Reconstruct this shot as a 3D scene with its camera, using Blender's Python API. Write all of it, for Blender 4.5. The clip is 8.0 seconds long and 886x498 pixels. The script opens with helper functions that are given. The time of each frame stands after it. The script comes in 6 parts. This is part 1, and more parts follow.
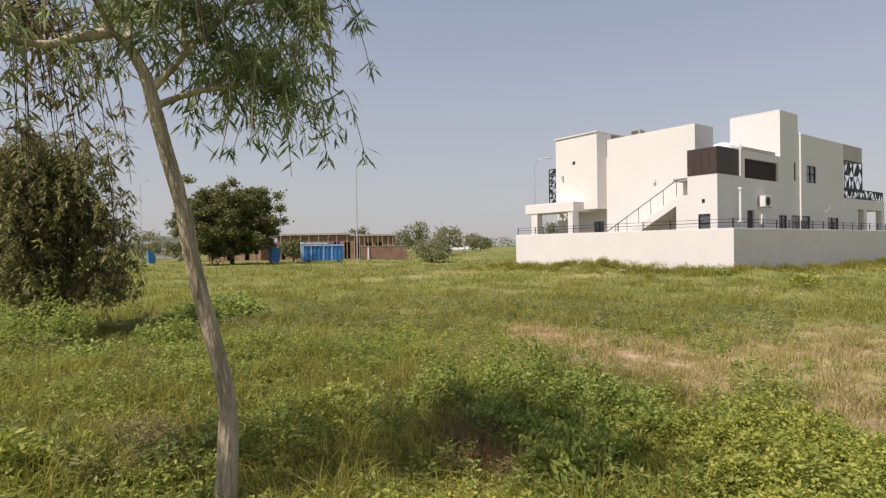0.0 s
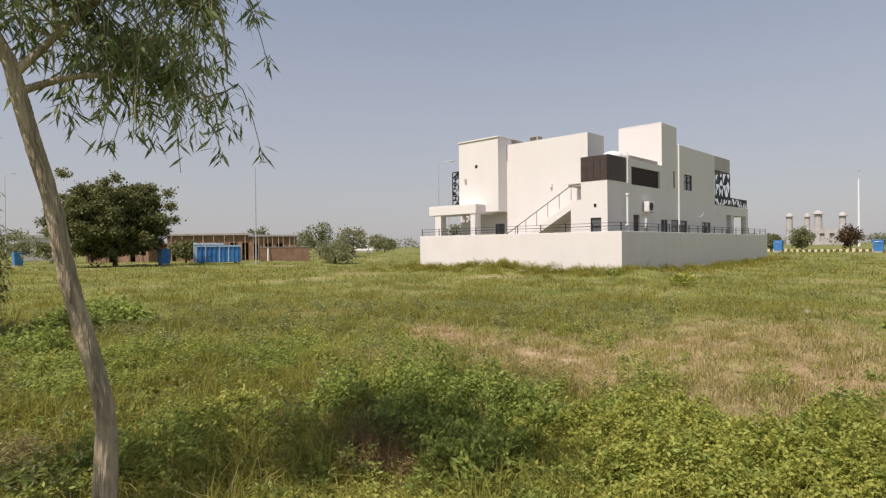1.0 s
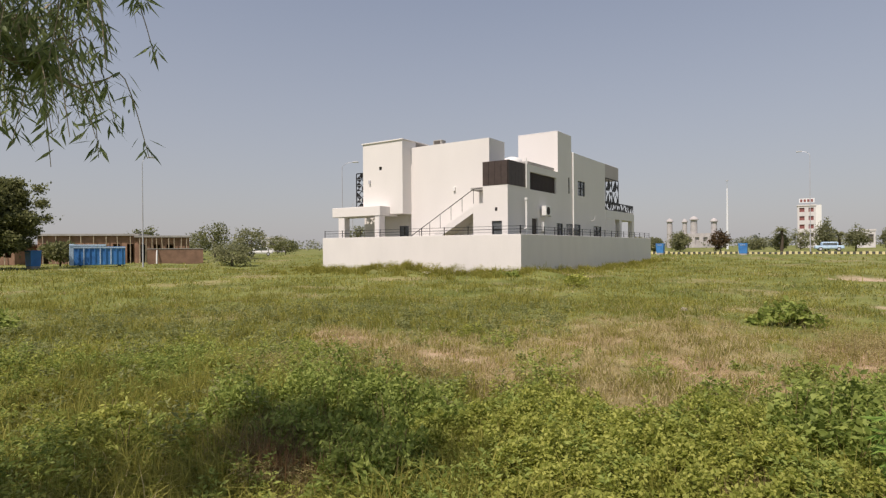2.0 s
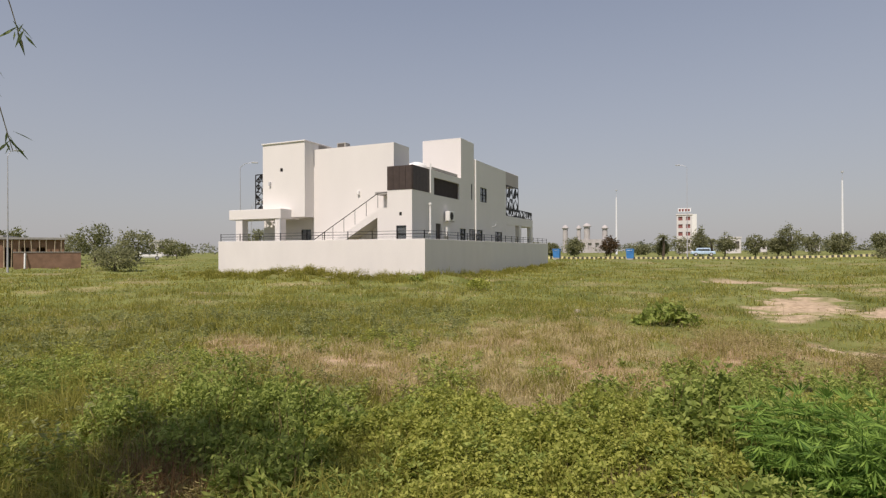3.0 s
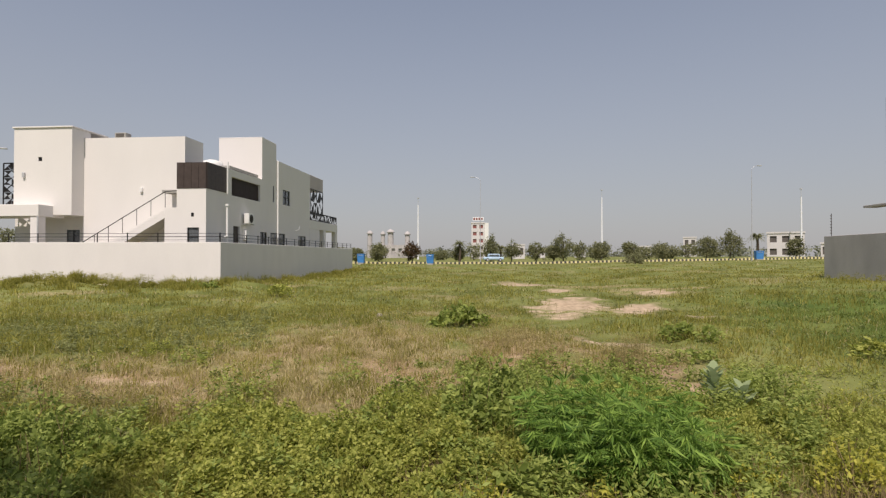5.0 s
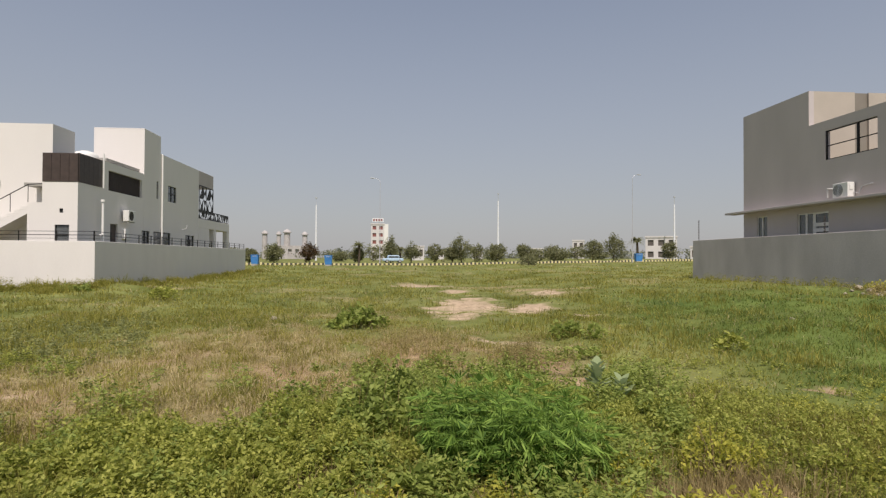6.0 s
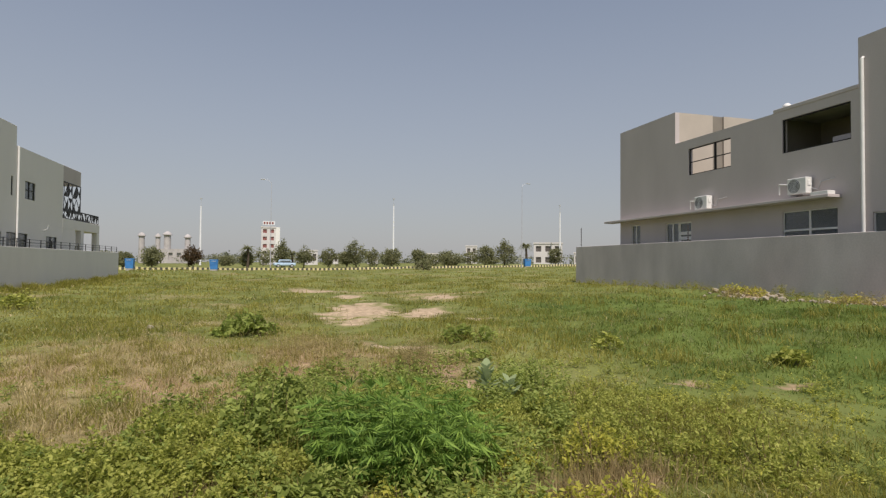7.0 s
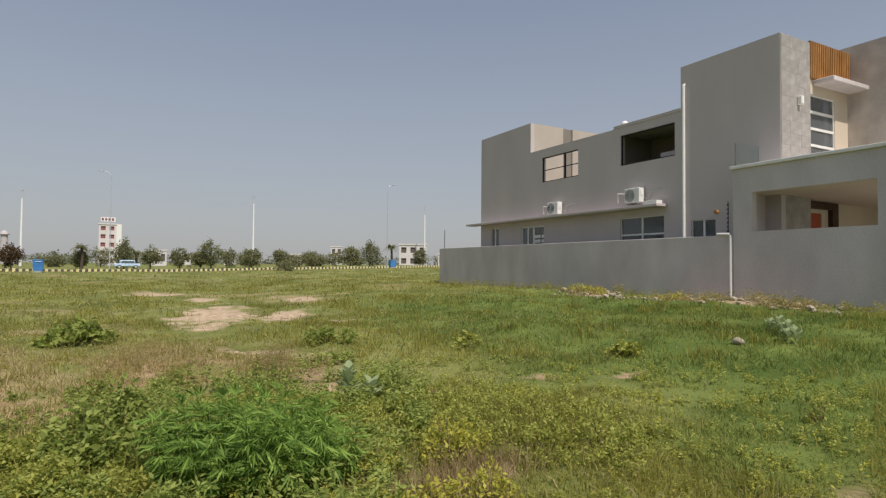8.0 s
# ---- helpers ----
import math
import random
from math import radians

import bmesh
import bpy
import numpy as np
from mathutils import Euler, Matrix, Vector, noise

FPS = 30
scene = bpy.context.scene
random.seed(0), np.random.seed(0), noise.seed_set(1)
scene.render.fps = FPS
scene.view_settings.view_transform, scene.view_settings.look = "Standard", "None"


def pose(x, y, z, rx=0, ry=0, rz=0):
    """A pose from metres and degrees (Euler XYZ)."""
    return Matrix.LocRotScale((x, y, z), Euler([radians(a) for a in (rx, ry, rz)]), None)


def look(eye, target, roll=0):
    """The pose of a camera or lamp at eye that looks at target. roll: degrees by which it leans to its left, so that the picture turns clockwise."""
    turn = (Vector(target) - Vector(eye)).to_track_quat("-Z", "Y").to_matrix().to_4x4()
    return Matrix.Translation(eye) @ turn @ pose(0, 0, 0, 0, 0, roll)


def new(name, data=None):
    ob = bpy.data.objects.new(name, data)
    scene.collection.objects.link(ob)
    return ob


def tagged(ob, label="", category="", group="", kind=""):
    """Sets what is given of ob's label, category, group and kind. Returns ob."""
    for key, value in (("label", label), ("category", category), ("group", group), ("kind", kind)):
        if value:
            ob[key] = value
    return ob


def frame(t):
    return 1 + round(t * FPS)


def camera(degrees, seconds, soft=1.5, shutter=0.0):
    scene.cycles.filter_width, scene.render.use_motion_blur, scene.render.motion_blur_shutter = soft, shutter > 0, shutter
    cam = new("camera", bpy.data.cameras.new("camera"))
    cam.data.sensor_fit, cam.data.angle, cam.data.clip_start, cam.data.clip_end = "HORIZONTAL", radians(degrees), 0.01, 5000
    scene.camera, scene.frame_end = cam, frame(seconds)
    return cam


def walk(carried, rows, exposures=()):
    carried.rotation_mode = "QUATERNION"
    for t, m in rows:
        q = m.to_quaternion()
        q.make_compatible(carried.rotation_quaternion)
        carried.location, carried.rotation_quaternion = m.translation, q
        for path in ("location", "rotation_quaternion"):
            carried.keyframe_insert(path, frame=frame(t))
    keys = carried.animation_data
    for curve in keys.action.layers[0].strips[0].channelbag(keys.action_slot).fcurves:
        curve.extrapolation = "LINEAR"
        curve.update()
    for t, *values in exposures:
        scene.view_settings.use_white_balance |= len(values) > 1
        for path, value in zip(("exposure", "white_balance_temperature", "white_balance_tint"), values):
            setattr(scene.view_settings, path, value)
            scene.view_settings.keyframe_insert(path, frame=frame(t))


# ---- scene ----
cam = camera(75.9, 8.0, 1.3)
# seconds, eye x y z, yaw, pitch, roll
PATH = [
    (0.0, -0.062, -0.043, 1.55, 53.71, -0.30, -0.72),
    (0.5, -0.056, -0.035, 1.55, 48.92, -0.31, -0.61),
    (1.0, -0.050, -0.028, 1.55, 44.10, -0.28, -0.56),
    (1.5, -0.042, -0.022, 1.55, 39.30, -0.27, -0.52),
    (3.0, -0.018, -0.007, 1.55, 24.88, 0.25, -0.21),
    (3.5, -0.009, -0.003, 1.55, 20.14, 0.37, -0.16),
    (4.0, -0.000, -0.000, 1.55, 15.37, 0.44, -0.10),
    (4.5, 0.010, 0.002, 1.55, 10.41, 0.52, -0.05),
    (6.0, 0.040, 0.004, 1.55, -4.70, 0.89, 0.26),
    (6.5, 0.050, 0.002, 1.55, -9.76, 1.12, 0.31),
    (7.0, 0.061, 0.000, 1.55, -15.23, 1.44, 0.43),
    (7.5, 0.073, -0.004, 1.55, -21.93, 1.57, 0.45),
    (8.0, 0.086, -0.010, 1.55, -28.72, 1.65, 0.48),
]


def aim(x, y, z, yaw, pitch, roll):
    a, b = radians(yaw), radians(pitch)
    way = Vector((-math.sin(a) * math.cos(b), math.cos(a) * math.cos(b), math.sin(b)))
    return look((x, y, z), Vector((x, y, z)) + way, roll)


walk(cam, [(row[0], aim(*row[1:])) for row in PATH], [(0.0, 0.39, 6850, 15), (1.5, 0.26, 6850, 15), (3.0, 0.15, 6850, 15), (6.0, 0.13, 6800, 13), (8.0, 0.11, 6680, 11)])

# ---- light ----
SUN_ELEV, SUN_TURN = radians(57), radians(180.5)
world = bpy.data.worlds.new("sky")
scene.world = world
world.use_nodes = True
wn = world.node_tree
wn.nodes.clear()
sky = wn.nodes.new("ShaderNodeTexSky")
sky.sky_type, sky.sun_disc = "NISHITA", False
sky.sun_elevation, sky.sun_rotation = SUN_ELEV, SUN_TURN
sky.air_density, sky.dust_density, sky.ozone_density = 1.0, 0.9, 1.0
bg = wn.nodes.new("ShaderNodeBackground")
bg.inputs["Strength"].default_value = 0.105
wout = wn.nodes.new("ShaderNodeOutputWorld")
haze = wn.nodes.new("ShaderNodeMix")
haze.data_type = "RGBA"
way_up = wn.nodes.new("ShaderNodeTexCoord")
split = wn.nodes.new("ShaderNodeSeparateXYZ")
wn.links.new(way_up.outputs["Generated"], split.inputs[0])
thick = wn.nodes.new("ShaderNodeMapRange")
thick.inputs["From Min"].default_value, thick.inputs["From Max"].default_value = 0.0, 0.42
thick.inputs["To Min"].default_value, thick.inputs["To Max"].default_value = 0.90, 0.40
wn.links.new(split.outputs[2], thick.inputs[0])
wn.links.new(thick.outputs[0], haze.inputs[0])
haze.inputs[7].default_value = (3.30, 3.42, 3.68, 1)
wn.links.new(sky.outputs[0], haze.inputs[6])
wn.links.new(haze.outputs[2], bg.inputs[0])
wn.links.new(bg.outputs[0], wout.inputs[0])

sun_data = bpy.data.lights.new("sun", "SUN")
sun_data.energy, sun_data.angle, sun_data.color = 3.7, radians(0.6), (1.0, 0.94, 0.875)
sun = new("sun", sun_data)
sun_way = Vector((math.sin(SUN_TURN) * math.cos(SUN_ELEV), math.cos(SUN_TURN) * math.cos(SUN_ELEV), math.sin(SUN_ELEV)))
sun.matrix_world = look(sun_way * 60, (0, 0, 0))

# ---- materials ----
def mat(name, colour, rough=0.7, metal=0.0, vary=0.12, scale=3.0, fine=40.0, bump=0.15, dist=0.01, tint=None, spec=0.3, streak=0.0, per=0.0):
    """A painted or raw surface: base colour broken up by broad stains and fine grain, with fine relief."""
    m = bpy.data.materials.new(name)
    m.use_nodes = True
    nt = m.node_tree
    b = nt.nodes["Principled BSDF"]
    b.inputs["Roughness"].default_value, b.inputs["Metallic"].default_value = rough, metal
    b.inputs["Specular IOR Level"].default_value = spec
    co = nt.nodes.new("ShaderNodeTexCoord")
    n1 = nt.nodes.new("ShaderNodeTexNoise")
    n1.inputs["Scale"].default_value, n1.inputs["Detail"].default_value = scale, 5
    n2 = nt.nodes.new("ShaderNodeTexNoise")
    n2.inputs["Scale"].default_value, n2.inputs["Detail"].default_value = fine, 3
    nt.links.new(co.outputs["Object"], n2.inputs[0])
    if streak:
        mp = nt.nodes.new("ShaderNodeMapping")
        mp.inputs["Scale"].default_value = (1, 1, streak)
        nt.links.new(co.outputs["Object"], mp.inputs[0])
        nt.links.new(mp.outputs[0], n1.inputs[0])
        if streak < 0.2:
            nt.links.new(mp.outputs[0], n2.inputs[0])
    else:
        nt.links.new(co.outputs["Object"], n1.inputs[0])
    add = nt.nodes.new("ShaderNodeMath")
    add.operation = "MULTIPLY_ADD"
    nt.links.new(n1.outputs[0], add.inputs[0])
    add.inputs[1].default_value = 0.7
    sc = nt.nodes.new("ShaderNodeMath")
    sc.operation = "MULTIPLY"
    nt.links.new(n2.outputs[0], sc.inputs[0])
    sc.inputs[1].default_value = 0.3
    nt.links.new(sc.outputs[0], add.inputs[2])
    ramp = nt.nodes.new("ShaderNodeValToRGB")
    dark = tint or [c * (1 - 2 * vary) for c in colour]
    ramp.color_ramp.elements[0].position, ramp.color_ramp.elements[1].position = 0.3, 0.68
    ramp.color_ramp.elements[0].color = (*dark, 1)
    ramp.color_ramp.elements[1].color = (*[min(1, c * (1 + vary * 0.4)) for c in colour], 1)
    nt.links.new(add.outputs[0], ramp.inputs[0])
    last = ramp.outputs[0]
    if per:
        info = nt.nodes.new("ShaderNodeObjectInfo")
        hsv = nt.nodes.new("ShaderNodeHueSaturation")
        mr = nt.nodes.new("ShaderNodeMapRange")
        mr.inputs["To Min"].default_value, mr.inputs["To Max"].default_value = 1 - per, 1 + per
        nt.links.new(info.outputs["Random"], mr.inputs[0])
        nt.links.new(mr.outputs[0], hsv.inputs["Value"])
        nt.links.new(last, hsv.inputs["Color"])
        last = hsv.outputs[0]
    nt.links.new(last, b.inputs["Base Color"])
    bp = nt.nodes.new("ShaderNodeBump")
    bp.inputs["Strength"].default_value, bp.inputs["Distance"].default_value = bump, dist
    nt.links.new(n2.outputs[0], bp.inputs["Height"])
    nt.links.new(bp.outputs[0], b.inputs["Normal"])
    return m


def leaf_mat(name, colour, colour2, pass_light=0.35, rough=0.6, drift=0.35, broad=0.9):
    """Leaves: colour varies leaf by leaf and in broad drifts, and a share of the light passes through."""
    m = bpy.data.materials.new(name)
    m.use_nodes = True
    nt = m.node_tree
    nt.nodes.clear()
    out = nt.nodes.new("ShaderNodeOutputMaterial")
    geo = nt.nodes.new("ShaderNodeNewGeometry")
    co = nt.nodes.new("ShaderNodeTexCoord")
    n = nt.nodes.new("ShaderNodeTexNoise")
    n.inputs["Scale"].default_value, n.inputs["Detail"].default_value = broad, 5
    nt.links.new(co.outputs["Object"], n.inputs[0])
    mix0 = nt.nodes.new("ShaderNodeMath")
    mix0.operation = "MULTIPLY_ADD"
    nt.links.new(n.outputs[0], mix0.inputs[0])
    mix0.inputs[1].default_value = drift * 2
    sub = nt.nodes.new("ShaderNodeMath")
    sub.operation = "MULTIPLY_ADD"
    nt.links.new(geo.outputs["Random Per Island"], sub.inputs[0])
    sub.inputs[1].default_value, sub.inputs[2].default_value = 0.9, -drift + 0.02
    nt.links.new(sub.outputs[0], mix0.inputs[2])
    ramp = nt.nodes.new("ShaderNodeValToRGB")
    ramp.color_ramp.elements[0].color, ramp.color_ramp.elements[1].color = (*colour, 1), (*colour2, 1)
    nt.links.new(mix0.outputs[0], ramp.inputs[0])
    b = nt.nodes.new("ShaderNodeBsdfPrincipled")
    b.inputs["Roughness"].default_value, b.inputs["Specular IOR Level"].default_value = rough, 0.25
    tr = nt.nodes.new("ShaderNodeBsdfTranslucent")
    ms = nt.nodes.new("ShaderNodeMixShader")
    ms.inputs[0].default_value = pass_light
    nt.links.new(ramp.outputs[0], b.inputs["Base Color"])
    nt.links.new(ramp.outputs[0], tr.inputs[0])
    nt.links.new(b.outputs[0], ms.inputs[1])
    nt.links.new(tr.outputs[0], ms.inputs[2])
    nt.links.new(ms.outputs[0], out.inputs[0])
    return m


def glass_mat(name, colour, rough=0.05, clear=0.6):
    m = bpy.data.materials.new(name)
    m.use_nodes = True
    b = m.node_tree.nodes["Principled BSDF"]
    b.inputs["Base Color"].default_value = (*colour, 1)
    b.inputs["Roughness"].default_value, b.inputs["Specular IOR Level"].default_value = rough, 0.6
    b.inputs["Transmission Weight"].default_value = clear
    return m


WHITE = mat("white_paint", (0.77, 0.735, 0.705), 0.75, vary=0.025, scale=0.6, fine=18, bump=0.1, streak=0.35)
WALLW = mat("white_boundary_paint", (0.76, 0.725, 0.695), 0.8, vary=0.035, scale=0.9, fine=14, bump=0.15, streak=0.4)
GREY = mat("grey_paint", (0.55, 0.495, 0.478), 0.8, vary=0.07, scale=0.5, fine=20, bump=0.1, streak=0.4)
GREYW = mat("grey_render", (0.625, 0.568, 0.56), 0.85, vary=0.14, scale=0.7, fine=16, bump=0.2, streak=0.5)
BLACKP = mat("dark_cladding", (0.075, 0.055, 0.048), 0.5, vary=0.15, scale=5, bump=0.1)
DARKM = mat("dark_metal", (0.03, 0.028, 0.027), 0.5, metal=0.4, vary=0.15)
# Dark brown that stands for unlit depth behind windows, slats and guards.
DARKROOM = mat("unlit_depth", (0.13, 0.115, 0.105), 0.9)
PVC = mat("white_pvc", (0.82, 0.81, 0.78), 0.4, vary=0.05)
FRAMEW = mat("white_window_frame", (0.8, 0.78, 0.75), 0.45, vary=0.04)
ACW = mat("ac_casing", (0.78, 0.77, 0.74), 0.4, vary=0.06)
GLASS = glass_mat("window_glass", (0.25, 0.27, 0.28))
CLEAR = glass_mat("balustrade_glass", (0.86, 0.95, 0.93), 0.0, 1.0)
# Brown of the slit panel; on the recessed walls it also paints shade.
TERRACE = mat("terrace_brown_and_shade", (0.27, 0.24, 0.20), 0.85, vary=0.1, scale=0.8)
TERRACEB = mat("terrace_beige", (0.50, 0.44, 0.37), 0.85, vary=0.06, scale=0.8)
STONEW = mat("warm_stone_cladding", (0.50, 0.445, 0.39), 0.8, vary=0.16, scale=2.0, fine=30, bump=0.3)
BEIGE = mat("beige_plaster", (0.62, 0.53, 0.42), 0.8, vary=0.06, scale=0.8)
WOOD = mat("orange_timber", (0.42, 0.20, 0.06), 0.5, vary=0.2, scale=2, fine=60, per=0.12)
TIMBERD = mat("dark_timber", (0.07, 0.04, 0.025), 0.5, vary=0.2, scale=3, fine=50)
REDDOOR = mat("red_brown_door", (0.45, 0.10, 0.05), 0.45, vary=0.1)
STONE = mat("stone_cladding", (0.40, 0.375, 0.35), 0.75, vary=0.2, scale=2.5, fine=30, bump=0.4, per=0.07)
CONC = mat("bare_concrete", (0.42, 0.40, 0.37), 0.9, vary=0.15, scale=1.5, bump=0.3)
BRICK = mat("raw_brick", (0.33, 0.20, 0.135), 0.9, vary=0.22, scale=1.2, fine=25, bump=0.5, dist=0.02)
BLUE = mat("blue_steel", (0.06, 0.24, 0.56), 0.5, vary=0.2, scale=2, bump=0.2, tint=(0.045, 0.16, 0.40))
PALEB = mat("pale_blue_paint", (0.50, 0.66, 0.82), 0.5, vary=0.15)
GALV = mat("galvanised_steel", (0.62, 0.62, 0.63), 0.45, metal=0.3, vary=0.1)
PALEP = mat("pale_mast_paint", (0.82, 0.83, 0.86), 0.5, vary=0.05)
KERBY = mat("yellow_kerb_paint", (0.78, 0.68, 0.36), 0.7, vary=0.12)
KERBB = mat("black_kerb_paint", (0.10, 0.095, 0.085), 0.7, vary=0.15)
ASPH = mat("asphalt", (0.06, 0.058, 0.056), 0.9, vary=0.2, scale=0.6, fine=60, bump=0.4)
BARK = mat("bark", (0.60, 0.49, 0.345), 0.9, vary=0.34, scale=14, fine=70, bump=0.9, dist=0.02, streak=0.12)
BARKD = mat("dark_bark", (0.11, 0.085, 0.06), 0.9, vary=0.25, scale=8, bump=0.8, dist=0.02)
PINK = mat("pink_red_panel", (0.28, 0.11, 0.10), 0.6, vary=0.1)
HAZEW = mat("distant_pale_wall", (0.66, 0.63, 0.62), 0.85, vary=0.06, scale=0.3)
OLDSTONE = mat("weathered_stone", (0.50, 0.47, 0.46), 0.9, vary=0.12, scale=0.4)
RUBBLE = mat("rubble_stone", (0.42, 0.36, 0.28), 0.9, vary=0.2, scale=6, bump=0.5)


# ---- mesh helpers ----
def box(bm, x0, x1, y0, y1, z0, z1, bevel=0.0):
    vs = [bm.verts.new((x, y, z)) for x in (x0, x1) for y in (y0, y1) for z in (z0, z1)]
    for f in ((0, 1, 3, 2), (4, 6, 7, 5), (0, 4, 5, 1), (2, 3, 7, 6), (0, 2, 6, 4), (1, 5, 7, 3)):
        bm.faces.new([vs[i] for i in f])
    if bevel:
        es = {e for v in vs for e in v.link_edges}
        bmesh.ops.bevel(bm, geom=list(es), offset=bevel, segments=1, affect="EDGES")
    return bm


def boxed(*a, bevel=0.0):
    return box(bmesh.new(), *a, bevel=bevel)


def panel(axis, p0, p1, u0, u1, z0, z1, holes=()):
    """A wall slab in the plane axis = p0..p1, along the other axis from u0 to u1, with openings that go through it."""
    bm = bmesh.new()
    us = sorted({u0, u1, *[h[i] for h in holes for i in (0, 1)]})
    zs = sorted({z0, z1, *[h[i] for h in holes for i in (2, 3)]})
    us, zs = [u for u in us if u0 <= u <= u1], [z for z in zs if z0 <= z <= z1]

    def full(i, k):
        if not (0 <= i < len(us) - 1 and 0 <= k < len(zs) - 1):
            return False
        u, z = (us[i] + us[i + 1]) / 2, (zs[k] + zs[k + 1]) / 2
        return not any(h[0] < u < h[1] and h[2] < z < h[3] for h in holes)

    made = {}

    def v(p, u, z):
        key = (p, u, z)
        if key not in made:
            made[key] = bm.verts.new((p, u, z) if axis == "x" else (u, p, z))
        return made[key]

    for i in range(len(us) - 1):
        for k in range(len(zs) - 1):
            if not full(i, k):
                continue
            a, b, c, d = us[i], us[i + 1], zs[k], zs[k + 1]
            bm.faces.new([v(p0, a, c), v(p0, b, c), v(p0, b, d), v(p0, a, d)])
            bm.faces.new([v(p1, a, d), v(p1, b, d), v(p1, b, c), v(p1, a, c)])
            for near, e in (((i - 1, k), (a, a, c, d)), ((i + 1, k), (b, b, c, d)), ((i, k - 1), (a, b, c, c)), ((i, k + 1), (a, b, d, d))):
                if not full(*near):
                    ua, ub, za, zb = e
                    bm.faces.new([v(p0, ua, za), v(p1, ua, za), v(p1, ub, zb), v(p0, ub, zb)])
    bmesh.ops.recalc_face_normals(bm, faces=bm.faces)
    return bm


def tube(bm, pts, radii, sides=8, cap=True):
    """A round tapered rod along the points."""
    pts = [Vector(p) for p in pts]
    rings = []
    ref = Vector((0.31, 0.77, 0.55))
    for i, p in enumerate(pts):
        d = (pts[min(i + 1, len(pts) - 1)] - pts[max(i - 1, 0)]).normalized()
        a = d.cross(ref).normalized()
        b = d.cross(a)
        r = radii[i] if isinstance(radii, (list, tuple)) else radii
        rings.append([bm.verts.new(p + (a * math.cos(q) + b * math.sin(q)) * r) for q in [2 * math.pi * k / sides for k in range(sides)]])
    for r0, r1 in zip(rings, rings[1:]):
        for k in range(sides):
            bm.faces.new([r0[k], r0[(k + 1) % sides], r1[(k + 1) % sides], r1[k]])
    if cap:
        bm.faces.new(rings[0][::-1])
        bm.faces.new(rings[-1])
    return bm


def tubed(pts, radii, sides=8):
    return tube(bmesh.new(), pts, radii, sides)


def mesh_of(bm, material, smooth=False):
    me = bpy.data.meshes.new("mesh")
    bmesh.ops.recalc_face_normals(bm, faces=bm.faces)
    bm.to_mesh(me)
    bm.free()
    me.materials.append(material)
    if smooth:
        me.polygons.foreach_set("use_smooth", [True] * len(me.polygons))
    return me


def part(name, bm, material, parent=None, label="", smooth=False):
    ob = new(name, mesh_of(bm, material, smooth))
    if parent is not None:
        ob.parent = parent
        ob.matrix_parent_inverse = parent.matrix_world.inverted()
    if label:
        ob["label"] = label
    return ob


def shared(name, me, m, parent):
    ob = new(name, me)
    ob.parent = parent
    ob.matrix_parent_inverse = parent.matrix_world.inverted()
    ob.matrix_basis = m
    return ob


def thing(name, at, label, category, group=""):
    ob = new(name)
    ob.location = at
    ob.empty_display_size = 0.2
    bpy.context.view_layer.update()
    return tagged(ob, label, category, group)


def raw_mesh(name, verts, faces, material, smooth=False):
    """A mesh from numpy arrays: verts (n, 3), faces (m, k)."""
    me = bpy.data.meshes.new(name)
    n, (m, k) = len(verts), faces.shape
    me.vertices.add(n)
    me.vertices.foreach_set("co", np.ascontiguousarray(verts, np.float32).ravel())
    me.loops.add(m * k)
    me.loops.foreach_set("vertex_index", np.ascontiguousarray(faces, np.int32).ravel())
    me.polygons.add(m)
    me.polygons.foreach_set("loop_start", np.arange(0, m * k, k, dtype=np.int32))
    me.polygons.foreach_set("loop_total", np.full(m, k, np.int32))
    me.update(calc_edges=True)
    me.materials.append(material)
    if smooth:
        me.polygons.foreach_set("use_smooth", [True] * m)
    return me


# ---- ground ----
def ramp01(v):
    v = np.clip(v, 0, 1)
    return v * v * (3 - 2 * v)


def lumps(x, y, seed, size):
    """Cheap smooth noise, about -1 to 1."""
    r = np.random.RandomState(seed)
    s = 0
    for _ in range(7):
        a, k, p = r.uniform(0, 6.283), r.uniform(0.6, 1.7) * 2 * math.pi / size, r.uniform(0, 6.283)
        s = s + np.sin((x * math.cos(a) + y * math.sin(a)) * k + p + 0.8 * np.sin((x * math.sin(a) - y * math.cos(a)) * k * 0.6 + p * 2))
    return s / 3.2


def height(x, y):
    """The land: level plots, a little higher by the grey house and along the far road."""
    x, y = np.asarray(x, float), np.asarray(y, float)
    z = 0.42 * ramp01((x - 3) / 13) + ramp01((y - 34) / 42) * (0.42 - 0.32 * ramp01((x - 3) / 13) + 0.016 * np.clip(x - 8, 0, 60))
    z = z + 0.05 * lumps(x, y, 3, 5.0) * ramp01((np.hypot(x, y) - 1) / 6) + 0.035 * lumps(x, y, 4, 1.3)
    z = z + 0.30 * np.exp(-((x + 20.4) / 1.9) ** 2 - ((y - 25.2) / 1.5) ** 2) + 0.27 * np.exp(-np.abs(26.2 - y) / 2.2) * (0.8 + 0.5 * lumps(x, y, 5, 2.4)) * ramp01((-9 - x) / 3) * ramp01((x + 34) / 4)
    z = z - 0.25 * ramp01((np.abs(x + 50) - 0) / 40) * (x < -20) * ramp01((-x - 20) / 40) * (y < 45)
    return z


